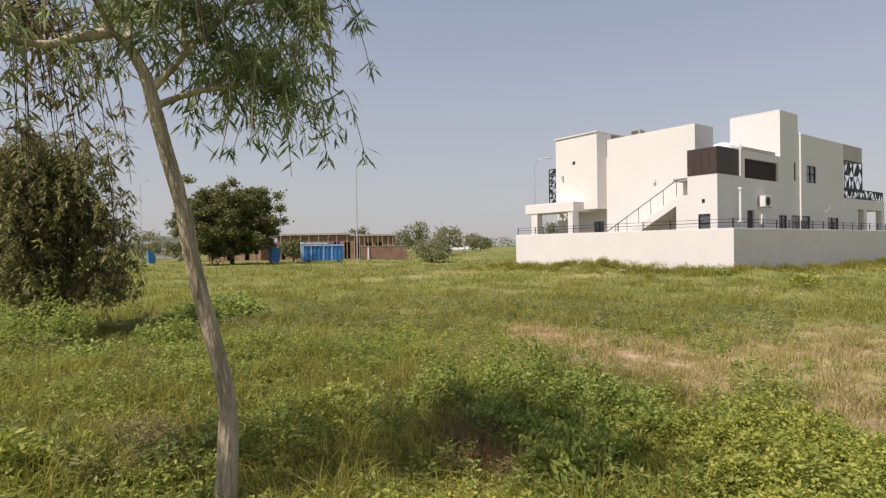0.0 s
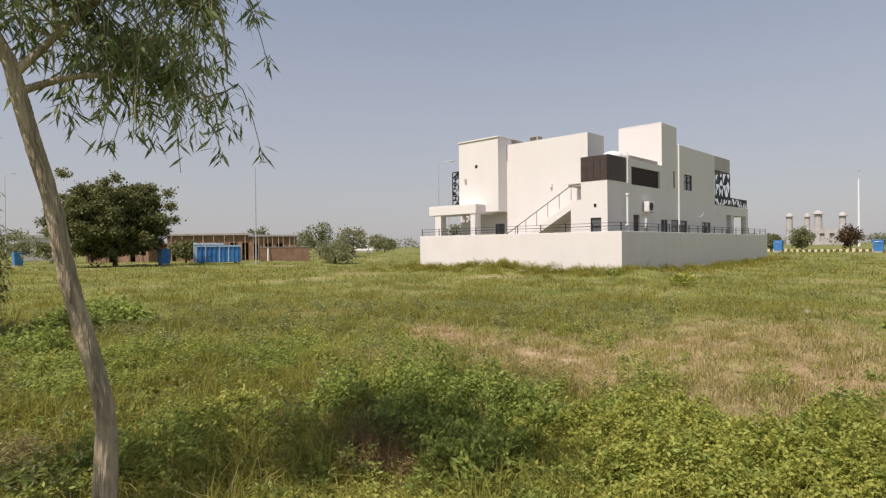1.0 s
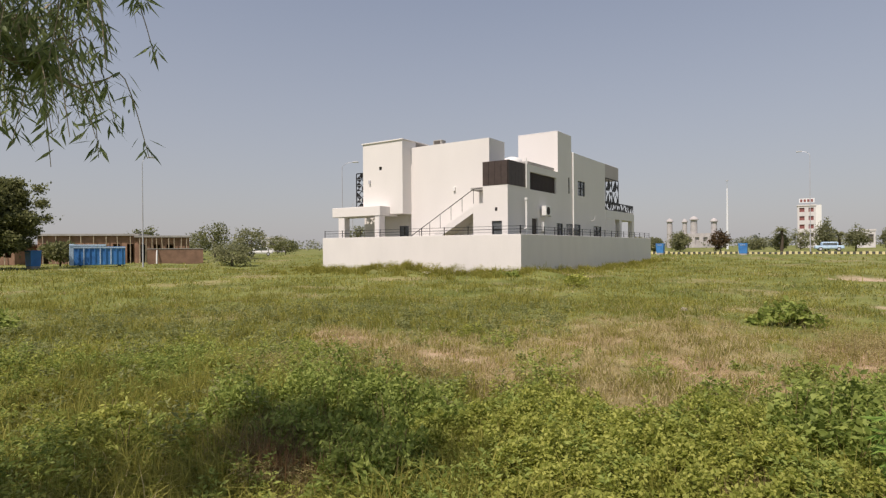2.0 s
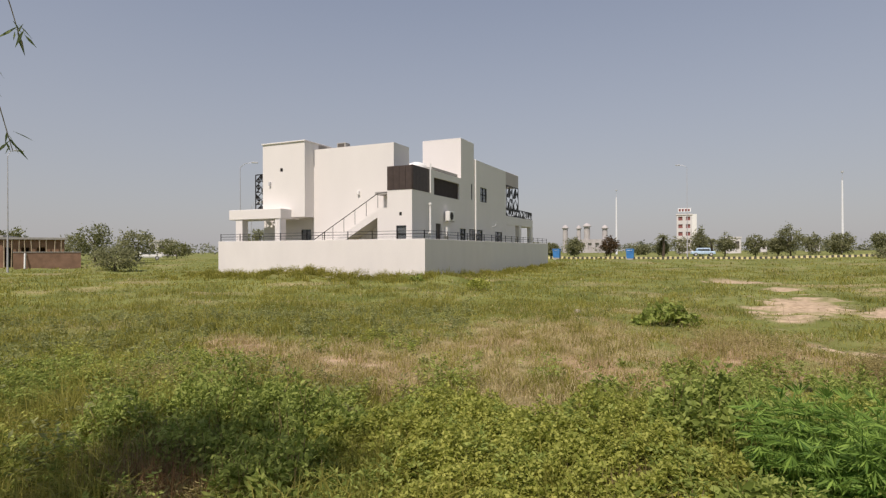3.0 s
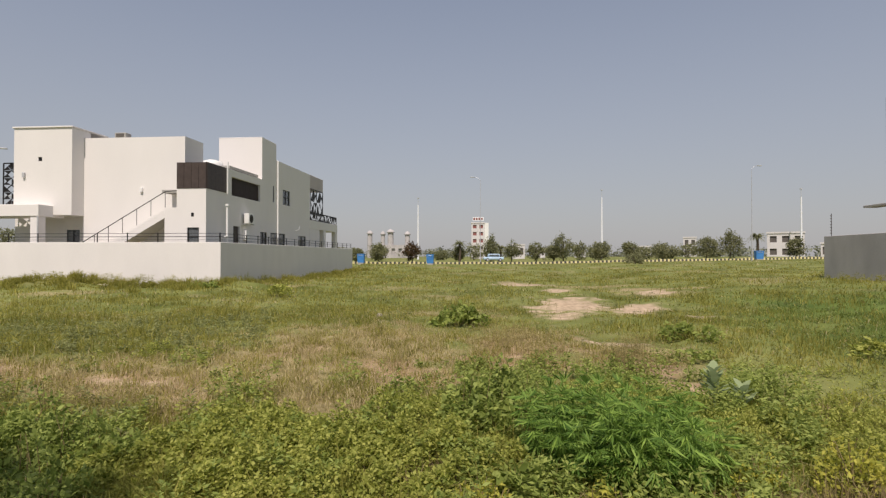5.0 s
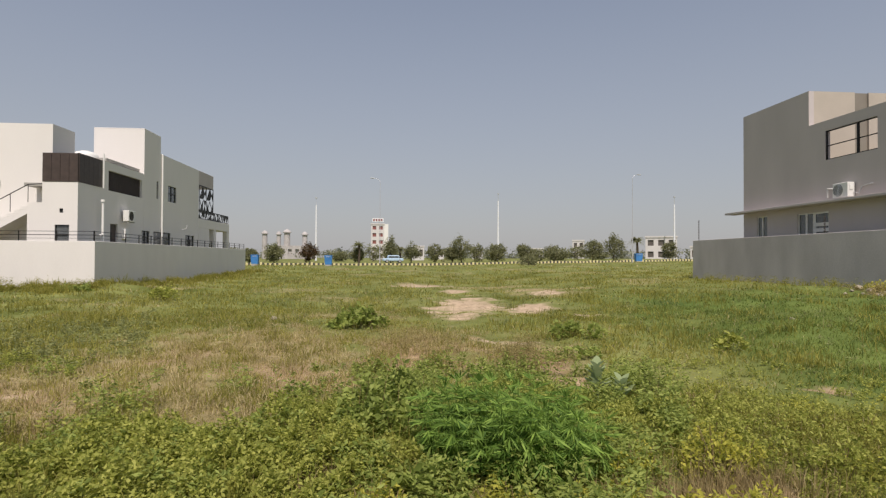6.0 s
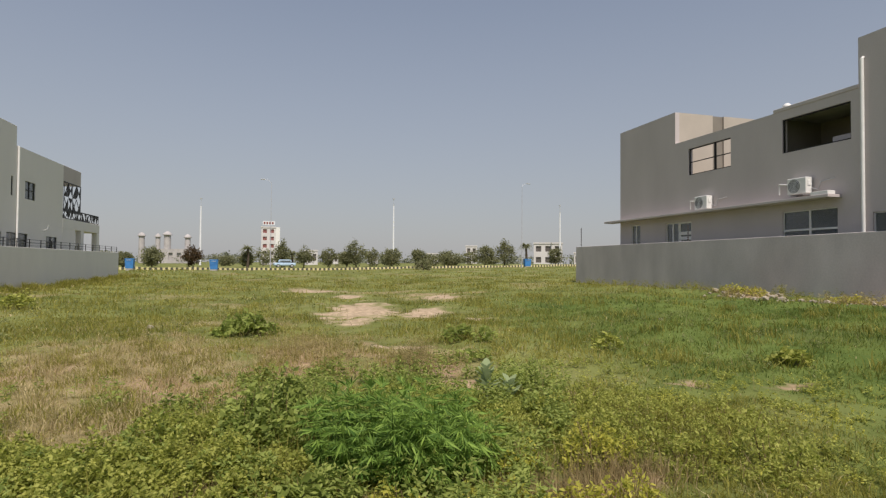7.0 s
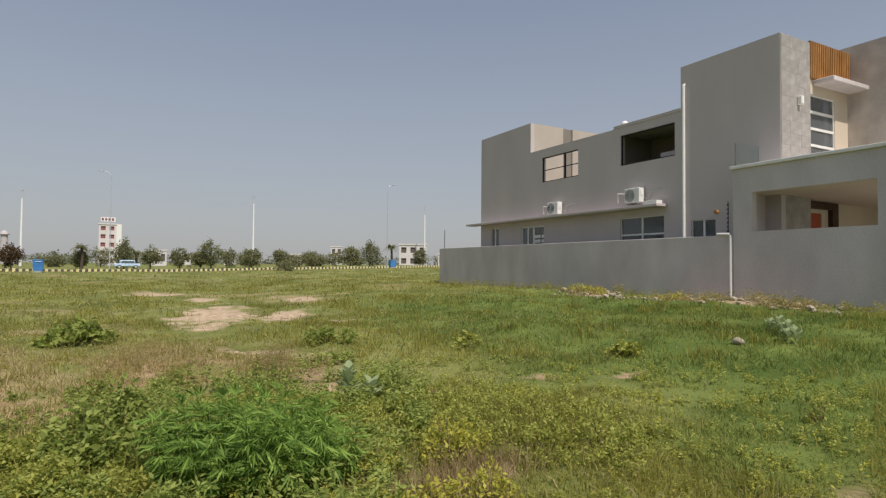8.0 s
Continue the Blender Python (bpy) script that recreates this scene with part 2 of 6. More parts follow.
# bare and dry places: x, y, half-length, half-width, turn, kind (1 dry grass, 2 bare sand, 3 reddish dry weeds)
SPOTS = [(-6.5, 6.85, 1.3, 0.55, -20, 3), (-6.2, 6.9, 1.7, 1.1, -20, 1), (-4.0, 6.0, 1.35, 0.7, -28, 3), (-4.3, 6.5, 0.5, 0.07, -10, 2), (-4.2, 6.4, 1.8, 1.2, -20, 1),
         (-2.5, 8.6, 2.0, 3.6, 8, 1), (-1.75, 5.4, 0.75, 1.0, 20, 1), (-1.25, 7.5, 0.75, 0.9, 10, 3), (-3.3, 9.2, 0.5, 0.8, 0, 3), (0.35, 9.6, 0.9, 1.9, -5, 3),
         (2.35, 18.4, 1.0, 3.5, -8, 2), (4.2, 17.3, 0.6, 1.9, -25, 2), (1.95, 10.45, 0.62, 0.3, 10, 2), (1.5, 31.0, 1.4, 1.2, 0, 2), (2.7, 25.6, 0.6, 0.8, 0, 2), (6.4, 24.0, 0.6, 0.9, 0, 2), (5.2, 15.2, 0.3, 0.35, 0, 2),
         (2.0, 8.3, 0.6, 0.7, 0, 3), (2.1, 6.9, 0.6, 0.35, 0, 3), (2.5, 9.6, 0.7, 0.5, 0, 1), (5.05, 6.2, 0.3, 0.1, 0, 3), (6.1, 5.7, 0.3, 0.08, 0, 3), (2.1, 3.5, 0.55, 0.28, 0, 3), (4.4, 2.1, 0.3, 0.15, 0, 1),
         (7.0, 26.0, 2.0, 1.0, 0, 1), (-3.15, 2.5, 0.3, 0.22, 0, 3), (16.8, 11.8, 0.9, 2.6, 0, 2), (16.6, 17.0, 0.7, 1.2, 0, 2)]


def lushness(x, y):
    """Where the grass is deep green and dense: the side of the plot towards the grey house."""
    return ramp01((x - 2.5 - 0.1 * y + 0.9 * lumps(x, y, 23, 3.0)) / 4.6) * ramp01((26 - y) / 10)


def cover(x, y, grow=1.0):
    """How dry, bare and reddish the field is at a place: three arrays from 0 to 1."""
    out = [np.zeros_like(x) for _ in range(3)]
    rough = 0.32 * lumps(x, y, 11, 0.9) + 0.2 * lumps(x, y, 12, 2.2)
    for cx, cy, a, b, turn, kind in SPOTS:
        t = radians(turn)
        u, v = (x - cx) * math.cos(t) + (y - cy) * math.sin(t), (y - cy) * math.cos(t) - (x - cx) * math.sin(t)
        d = np.sqrt((u / a) ** 2 + (v / b) ** 2) / grow + rough
        out[kind - 1] = np.maximum(out[kind - 1], ramp01((1.25 - d) / 0.5) if kind > 1 else 0.95 * ramp01((1.4 - d) / 0.9))
    out[0] = np.maximum(out[0], 0.6 * ramp01(lumps(x, y, 21, 7.0) * 0.8 + 0.35 * lumps(x, y, 22, 2.0) - 0.2) * ramp01((y - 5) / 4) * (1 - 0.85 * lushness(x, y)))
    return out


def ground_mat():
    m = bpy.data.materials.new("field_soil")
    m.use_nodes = True
    nt = m.node_tree
    b = nt.nodes["Principled BSDF"]
    b.inputs["Roughness"].default_value, b.inputs["Specular IOR Level"].default_value = 0.95, 0.1
    co = nt.nodes.new("ShaderNodeTexCoord")

    def noisy(scale, detail, c0, c1, lo=0.35, hi=0.65):
        n = nt.nodes.new("ShaderNodeTexNoise")
        n.inputs["Scale"].default_value, n.inputs["Detail"].default_value = scale, detail
        nt.links.new(co.outputs["Object"], n.inputs[0])
        r = nt.nodes.new("ShaderNodeValToRGB")
        r.color_ramp.elements[0].position, r.color_ramp.elements[1].position = lo, hi
        r.color_ramp.elements[0].color, r.color_ramp.elements[1].color = (*c0, 1), (*c1, 1)
        nt.links.new(n.outputs[0], r.inputs[0])
        return r.outputs[0], n.outputs[0]

    def blend(f, a, c):
        mx = nt.nodes.new("ShaderNodeMix")
        mx.data_type = "RGBA"
        nt.links.new(f, mx.inputs[0])
        nt.links.new(a, mx.inputs[6])
        nt.links.new(c, mx.inputs[7])
        return mx.outputs[2]

    def att(name):
        a = nt.nodes.new("ShaderNodeAttribute")
        a.attribute_name = name
        return a.outputs["Fac"]

    green, _ = noisy(0.35, 6, (0.118, 0.138, 0.036), (0.228, 0.242, 0.080))
    dry, _ = noisy(1.5, 6, (0.255, 0.205, 0.10), (0.42, 0.33, 0.19))
    sand, fine = noisy(6, 6, (0.36, 0.27, 0.18), (0.55, 0.42, 0.29))
    lush, _ = noisy(0.5, 6, (0.075, 0.115, 0.025), (0.15, 0.195, 0.05))
    red, _ = noisy(4, 5, (0.29, 0.20, 0.12), (0.46, 0.33, 0.22))
    c = blend(att("lush"), green, lush)
    c = blend(att("dry"), c, dry)
    c = blend(att("red"), c, red)
    c = blend(att("bare"), c, sand)
    nt.links.new(c, b.inputs["Base Color"])
    bp = nt.nodes.new("ShaderNodeBump")
    bp.inputs["Strength"].default_value, bp.inputs["Distance"].default_value = 0.6, 0.05
    nt.links.new(fine, bp.inputs["Height"])
    nt.links.new(bp.outputs[0], b.inputs["Normal"])
    return m


def build_ground():
    ang = np.linspace(0, 2 * math.pi, 541)[:-1]
    rad = np.concatenate([np.linspace(0.0, 31, 190), np.geomspace(31.4, 2600, 90)])
    R, A = np.meshgrid(rad, ang, indexing="ij")
    x, y = R * np.cos(A), R * np.sin(A) - 0.8
    x, y = x.ravel(), y.ravel()
    z = height(x, y)
    na, nr = len(ang), len(rad)
    i, k = np.meshgrid(np.arange(nr - 1), np.arange(na), indexing="ij")
    k1 = (k + 1) % na
    quads = np.stack([i * na + k, (i + 1) * na + k, (i + 1) * na + k1, i * na + k1], -1).reshape(-1, 4)
    me = raw_mesh("ground", np.stack([x, y, z], -1), quads, ground_mat(), True)
    for name, v in zip(("dry", "bare", "red"), cover(x, y)):
        me.attributes.new(name, "FLOAT", "POINT").data.foreach_set("value", np.ascontiguousarray(v, np.float32))
    me.attributes.new("lush", "FLOAT", "POINT").data.foreach_set("value", np.ascontiguousarray(lushness(x, y), np.float32))
    return tagged(new("ground", me), "overgrown grassy plot with dry and sandy patches", "ground", kind="structure")


ground = build_ground()


def gz(x, y):
    return float(height(np.array([x]), np.array([y]))[0])


# ---- white house ----
def lattice(axis, p, u0, u1, z0, z1, cell, seed):
    """A cut metal screen: a frame with bars and triangular plates, in the plane axis = p."""
    bm = bmesh.new()
    r = random.Random(seed)

    def pt(u, z, q):
        return (p + q, u, z) if axis == "x" else (u, p + q, z)

    def poly(uz):
        a = [bm.verts.new(pt(u, z, -0.015)) for u, z in uz]
        b = [bm.verts.new(pt(u, z, 0.015)) for u, z in uz]
        bm.faces.new(a)
        bm.faces.new(b[::-1])
        for i in range(len(uz)):
            bm.faces.new([a[i], a[(i + 1) % len(uz)], b[(i + 1) % len(uz)], b[i]])

    def bar(ua, za, ub, zb, w=0.035):
        dx, dz = ub - ua, zb - za
        n = math.hypot(dx, dz) or 1
        ox, oz = -dz / n * w, dx / n * w
        poly([(ua + ox, za + oz), (ub + ox, zb + oz), (ub - ox, zb - oz), (ua - ox, za - oz)])

    for a in ((u0, z0, u1, z0), (u0, z1, u1, z1), (u0, z0, u0, z1), (u1, z0, u1, z1)):
        bar(*a)
    nu, nz = max(1, round((u1 - u0) / cell)), max(1, round((z1 - z0) / cell))
    du, dz = (u1 - u0) / nu, (z1 - z0) / nz
    for i in range(nu):
        for k in range(nz):
            a, b, c, d = u0 + i * du, u0 + (i + 1) * du, z0 + k * dz, z0 + (k + 1) * dz
            m, n = (a + b) / 2 + r.uniform(-0.1, 0.1) * du, (c + d) / 2 + r.uniform(-0.1, 0.1) * dz
            bar(a, c, b, d, 0.022) if r.random() < 0.5 else bar(a, d, b, c, 0.022)
            tri = [[(a, c), (b, c), (m, n)], [(b, c), (b, d), (m, n)], [(a, d), (m, n), (b, d)], [(a, c), (m, n), (a, d)]]
            for q in r.sample(tri, 2):
                s = [(sum(t[0] for t in q) / 3, sum(t[1] for t in q) / 3)]
                poly([(s[0][0] + (t[0] - s[0][0]) * 0.8, s[0][1] + (t[1] - s[0][1]) * 0.8) for t in q])
    return bm


def window(parent, axis, p, out, u0, u1, z0, z1, material, mull=(), bars=(), wide=0.05, deep=0.07, glass=True, name="window", label=""):
    """A window in an opening: frame with mullions (u places) and transoms (z places), a pane behind. out: +1 or -1, the outer side."""
    holes, us, zs = [], [u0, *mull, u1], [z0, *bars, z1]
    for i in range(len(us) - 1):
        for k in range(len(zs) - 1):
            holes.append((us[i] + wide / 2, us[i + 1] - wide / 2, zs[k] + wide / 2, zs[k + 1] - wide / 2))
    q = p - out * 0.05
    fr = part(name, panel(axis, min(q, q - out * deep), max(q, q - out * deep), u0 + 0.002, u1 - 0.002, z0 + 0.002, z1 - 0.002, holes), material, parent, label)
    if glass:
        for h in holes:
            g = q - out * deep * 0.6
            pane = part("pane", panel(axis, g - 0.004, g + 0.004, h[0] - 0.01, h[1] + 0.01, h[2] - 0.01, h[3] + 0.01), GLASS, fr)
    return fr


def turned_ac(x, y, z, label):
    """An outdoor air-conditioner along the wall, its fan side outwards, with pipes to both sides."""
    ob = thing("ac_unit", (x, y, z), label, "air conditioner", "wall air conditioners")
    c = part("casing", boxed(x - 0.38, x - 0.06, y - 0.42, y + 0.42, z, z + 0.62, bevel=0.02), ACW, ob)
    g = bmesh.new()
    for rr in (0.07, 0.13, 0.19, 0.25):
        tube(g, [(x - 0.39, y + 0.1 + rr * math.cos(q), z + 0.31 + rr * math.sin(q)) for q in [math.tau * k / 16 for k in range(17)]], 0.008, 4, False)
    part("fan_guard", g, DARKM, c)
    part("fan_disc", tubed([(x - 0.375, y + 0.1, z + 0.31), (x - 0.383, y + 0.1, z + 0.31)], 0.26, 20), GALV, c)
    part("service_cover", boxed(x - 0.3, x - 0.16, y - 0.445, y - 0.422, z + 0.3, z + 0.5, bevel=0.008), PVC, c)
    part("pipe", tubed([(x - 0.1, y + 0.42, z + 0.42), (x - 0.1, y + 1.05, z + 0.5), (x - 0.05, y + 1.1, z + 0.1)], 0.03, 6), PVC, ob)
    part("pipe", tubed([(x - 0.12, y - 0.43, z + 0.2), (x - 0.06, y - 0.65, z + 0.12), (x - 0.05, y - 0.75, z + 0.4), (x - 0.05, y - 1.3, z + 0.46)], 0.018, 6), GALV, ob)
    for s in (-0.3, 0.3):
        part("bracket", boxed(x - 0.4, x - 0.01, y + s - 0.015, y + s + 0.015, z - 0.05, z - 0.002), GALV, ob)


def ac_unit(x, y, z, facing, label, group):
    """An outdoor air-conditioner box with fan guard, on two brackets. facing: +1 or -1 along x."""
    ob = thing("ac_unit", (x, y, z), label, "air conditioner", group)
    f = facing
    part("casing", boxed(min(x, x + f * 0.3), max(x, x + f * 0.3), y - 0.42, y + 0.42, z, z + 0.6, bevel=0.015), ACW, ob)
    g = bmesh.new()
    xc = x + f * 0.305
    for rr in (0.06, 0.12, 0.18, 0.24):
        ring = [(xc, y - 0.1 + rr * math.cos(a), z + 0.3 + rr * math.sin(a)) for a in [math.tau * k / 16 for k in range(17)]]
        tube(g, ring, 0.008, 4, False)
    part("fan_guard", g, DARKM, ob)
    # Flat dark disc; the shade behind the guard is in its colour.
    part("fan_disc", tubed([(x + f * 0.28, y - 0.1, z + 0.3), (x + f * 0.302, y - 0.1, z + 0.3)], 0.25, 20), DARKROOM, ob)
    for s in (-0.3, 0.3):
        part("bracket", boxed(min(x - f * 0.12, x + f * 0.3), max(x - f * 0.12, x + f * 0.3), y + s - 0.02, y + s + 0.02, z - 0.06, z - 0.002), GALV, ob)
    return ob


def build_white_house():
    S, B, Mn = -14.85, 27.9, 29.1
    h = thing("white_house", (-20.5, 36, 0), "white painted two-storey house with dark cladding and outside stair", "house")
    # side wall facing the plot
    low = [(30.95, 31.75, 0.3, 3.26), (34.65, 35.7, 1.9, 3.08), (36.25, 38.9, 1.9, 3.1), (41.55, 43.3, 1.9, 3.08)]
    part("side_wall", panel("x", S - 0.25, S, B, 30.06, 0, 5.03, []), WHITE, h)
    part("side_wall", panel("x", S - 0.25, S, 30.06, 34.87, 0, 6.43, [low[0], (34.65, 34.87, 1.9, 3.08), (30.72, 34.6, 4.97, 6.02)]), WHITE, h)
    part("side_wall", panel("x", S - 0.25, S, 37.2, 44.2, 0, 8.05, [(37.2, 38.9, 1.9, 3.1), low[3], (38.41, 39.81, 5.15, 6.2)]), WHITE, h)
    part("tower", panel("x", S - 0.25, S + 0.004, 34.87, 37.2, 0, 9.08, [(34.87, 35.7, 1.9, 3.08), (36.25, 37.2, 1.9, 3.1), (36.65, 36.9, 5.15, 6.25)]), WHITE, h)
    tw = part("tower", panel("y", 34.87, 35.1, -17.71, S - 0.25, 5.0, 9.08, [(-16.75, -16.15, 6.65, 6.95)]), WHITE, h)
    part("vent_grille", panel("y", 34.9, 34.95, -16.75, -16.15, 6.65, 6.95, [(-16.7, -16.2, 6.68 + 0.09 * i, 6.73 + 0.09 * i) for i in range(3)]), DARKM, tw)
    part("tower", panel("x", -17.71, -17.46, 35.1, 37.2, 5.0, 9.08), WHITE, h)
    part("tower", panel("y", 36.97, 37.2, -17.46, S - 0.25, 5.0, 9.08), WHITE, h)
    part("roof", boxed(-17.71, S, 34.87, 37.2, 9.084, 9.14, bevel=0.01), WHITE, h)
    for u0, u1 in ((34.65, 35.7), (36.25, 38.9), (41.55, 43.3)):
        window(h, "x", S, 1, u0, u1, 1.9, 3.08, DARKM, mull=((u0 + u1) / 2,), bars=(2.7,))
    window(h, "x", S, 1, 38.41, 39.81, 5.15, 6.2, DARKM, mull=(39.1,), bars=(5.7,))
    window(h, "x", S, 1, 36.65, 36.9, 5.15, 6.25, DARKM)
    part("door", panel("x", S - 0.16, S - 0.1, 30.95, 31.75, 0.3, 3.26), BLACKP, h, "dark side door")
    part("slatted_screen", panel("x", S - 0.2, S - 0.12, 30.72, 34.6, 4.97, 6.02, [(30.78 + i * 0.12, 30.85 + i * 0.12, 5.0, 5.99) for i in range(31)]), BLACKP, h, "dark slatted opening")
    # Added sheet behind the slats, coloured as the shade of the opening.
    part("shade_behind_screen", panel("x", S - 0.25, S - 0.21, 30.72, 34.6, 4.97, 6.02), DARKROOM, h)
    # rear stair block with dark cladding above
    part("rear_wall", panel("y", B, B + 0.25, -17.09, S - 0.25, 0, 4.06, [(-15.86, -15.22, 1.9, 3.02), (-15.66, -15.5, 3.58, 3.78)]), WHITE, h)
    part("rear_wall", panel("y", B, B + 0.25, -16.44, S - 0.25, 4.06, 5.03), WHITE, h)
    part("vent_grille", panel("y", B + 0.04, B + 0.08, -15.66, -15.5, 3.58, 3.78, [(-15.64, -15.52, 3.61 + 0.05 * i, 3.63 + 0.05 * i) for i in range(3)]), DARKM, h)
    window(h, "y", B, -1, -15.86, -15.22, 1.9, 3.02, DARKM, bars=(2.55,))
    part("block_side", panel("x", -17.09, -16.86, B + 0.25, Mn, 0, 4.06), WHITE, h)
    part("landing", boxed(-17.09, -16.44, B + 0.25, Mn, 3.9, 4.06), WHITE, h)
    part("terrace_floor", boxed(-17.4, S - 0.25, B + 0.25, 34.87, 4.85, 5.0), CONC, h)
    n = 4
    for i in range(n):
        x0, x1 = -16.44 + 1.59 * i / n, -16.44 + 1.59 * (i + 1) / n
        part("cladding_panel", boxed(x0 + 0.006, x1 - 0.006, B - 0.02, B + 0.06, 5.034, 6.38, bevel=0.004), BLACKP, h)
    for i in range(5):
        y0, y1 = B + 0.065 + 2.09 * i / 5, B + 0.065 + 2.09 * (i + 1) / 5
        part("cladding_panel", boxed(S - 0.08, S + 0.02, y0 + 0.006, y1 - 0.006, 5.034, 6.41, bevel=0.004), BLACKP, h)
    part("cladding_backing", panel("x", -16.44, -16.38, B + 0.065, 30.06, 5.0, 6.2), BLACKP, h)
    # tall middle block
    part("middle_wall", panel("y", Mn, Mn + 0.25, -22.53, -16.69, 0, 8.0), WHITE, h)
    part("middle_wall", panel("x", -16.94, -16.69, Mn + 0.25, 31.0, 4.0, 8.0), WHITE, h)
    part("middle_wall", panel("y", 30.75, 31.0, -25.5, -16.94, 4.0, 8.0), WHITE, h)
    part("roof", boxed(-22.5, -16.72, Mn + 0.04, 30.98, 7.85, 7.98), CONC, h)
    part("roof", boxed(-27.0, S - 0.26, 31.0, 44.0, 6.55, 6.7), CONC, h)
    part("inner_wall", panel("x", -17.0, -16.8, 37.2, 44.0, 0, 7.9), WHITE, h)
    part("front_wall", panel("y", 44.0, 44.2, -27.0, S - 0.25, 0, 8.05), WHITE, h)
    part("west_wall", panel("x", -27.0, -26.75, 31.0, 44.0, 0, 7.4), WHITE, h)
    vent = part("roof_vent", boxed(-20.8, -20.16, 29.2, 29.7, 8.0, 8.3, bevel=0.02), CONC, h)
    # Dark box on the vent face, painted as an unlit hole.
    part("opening", boxed(-20.7, -20.26, 29.17, 29.21, 8.05, 8.24), DARKROOM, vent)
    # overhanging corner room
    c = part("corner_room", panel("y", 28.2, 28.45, -25.83, -22.49, 3.73, 8.4, [(-24.42, -24.2, 6.62, 6.84)]), WHITE, h)
    part("vent_grille", panel("y", 28.25, 28.3, -24.42, -24.2, 6.62, 6.84, [(-24.4, -24.22, 6.65 + 0.06 * i, 6.68 + 0.06 * i) for i in range(3)]), DARKM, c)
    part("corner_room", panel("x", -22.74, -22.49, 28.45, 29.6, 3.73, 8.4), WHITE, h)
    part("corner_room", panel("x", -25.83, -25.58, 28.45, 33.0, 3.73, 8.4), WHITE, h)
    part("corner_room", boxed(-25.58, -22.74, 28.45, 31.0, 3.73, 3.9), WHITE, h)
    part("coping", boxed(-25.9, -22.43, 28.13, 31.0, 8.404, 8.48, bevel=0.01), WHITE, h)
    part("lower_wall", panel("y", 29.6, 29.8, -27.0, -22.53, 0, 3.73, [(-23.9, -23.1, 2.0, 3.0)]), WHITE, h)
    window(h, "y", 29.6, -1, -23.9, -23.1, 2.0, 3.0, DARKM, mull=(-23.5,))
    part("wall_light", boxed(-25.28, -25.14, 28.08, 28.2, 5.75, 6.02, bevel=0.02), GALV, h)
    part("wall_light", boxed(-19.2, -19.05, 28.98, 29.1, 5.0, 5.25, bevel=0.02), PVC, h)
    # stair: steps on a sloping slab
    rise, run = 0.172, 0.3
    bm = bmesh.new()
    slab = [(-17.09, 3.52), (-17.09, 3.87), (-23.69, 0.09), (-23.69, 0.02), (-23.2, 0.02)]
    sides = [[bm.verts.new((u, y, z)) for u, z in slab] for y in (B + 0.004, Mn - 0.004)]
    bm.faces.new(sides[0])
    bm.faces.new(sides[1][::-1])
    for k in range(5):
        bm.faces.new([sides[0][k], sides[0][(k + 1) % 5], sides[1][(k + 1) % 5], sides[1][k]])
    st = part("stair", bm, WHITE, h)
    for i in range(22):
        x1, zt = -17.09 - i * run, 4.06 - (i + 1) * rise
        part("step", boxed(x1 - run, x1, B + 0.001, Mn - 0.002, zt - 0.19, zt, bevel=0.006), WHITE, st)
    rail = part("handrail", tubed([(-23.5, B + 0.05, 1.2), (-17.09, B + 0.05, 4.89), (-16.44, B + 0.05, 4.93)], 0.022, 6), DARKM, h, "thin dark metal handrail")
    for i in range(9):
        x = -17.09 - i * 0.78
        zr = 4.89 + (x + 17.09) * 0.576
        part("baluster", tubed([(x, B + 0.05, zr - 0.84), (x, B + 0.05, zr)], 0.015, 6), DARKM, rail)
    # carport at the rear corner
    part("carport_roof", boxed(-27.72, -23.53, 27.2, 28.95, 3.6, 4.22, bevel=0.02), WHITE, h)
    part("carport_post", boxed(-27.2, -26.65, 27.25, 27.75, 0, 3.6, bevel=0.01), WHITE, h)
    part("carport_post", boxed(-24.02, -23.58, 27.25, 27.75, 0, 3.6, bevel=0.01), WHITE, h)
    part("carport_post", boxed(-23.62, -23.56, 27.21, 27.27, 0, 4.1), GALV, h)
    # street front: deep fascia, cut screen, balcony
    part("fascia", boxed(-19.5, S, 44.202, 47.6, 7.0, 8.08, bevel=0.02), GREY, h)
    part("metal_screen", lattice("x", S + 0.02, 44.3, 47.5, 4.95, 6.95, 0.85, 5), DARKM, h, "dark metal screen cut with triangles")
    part("metal_screen", lattice("x", -26.0, 33.2, 34.8, 4.4, 6.9, 0.5, 8), DARKM, h, "dark cut metal screen")
    part("metal_screen", lattice("y", 28.6, -26.8, -25.84, 4.225, 6.6, 0.42, 9), DARKM, h, "dark cut metal screen")
    part("balcony", boxed(-19.5, S + 0.02, 44.204, 52.0, 3.75, 4.45, bevel=0.02), WHITE, h)
    part("balcony", panel("x", S - 0.2, S + 0.015, 44.204, 46.6, 0, 3.75), WHITE, h)
    part("porch_post", boxed(S - 0.35, S + 0.015, 47.8, 48.4, 0, 3.75), WHITE, h)
    part("porch_post", boxed(S - 0.35, S + 0.015, 51.4, 52.0, 0, 3.75), WHITE, h)
    part("balcony_rail", lattice("x", S - 0.05, 44.3, 51.9, 4.47, 5.1, 0.55, 6), DARKM, h, "dark metal balcony rail cut with triangles")
    # pipes on the side wall
    part("drain_pipe", tubed([(S + 0.07, 37.35, 0.1), (S + 0.07, 37.35, 8.0), (S - 0.1, 37.35, 8.05)], 0.055, 10), PVC, h, "white plastic drain pipe")
    part("drain_pipe", tubed([(S + 0.07, 30.1, 5.0), (S + 0.07, 30.1, 6.75)], 0.04, 8), PVC, h, "white plastic pipe")
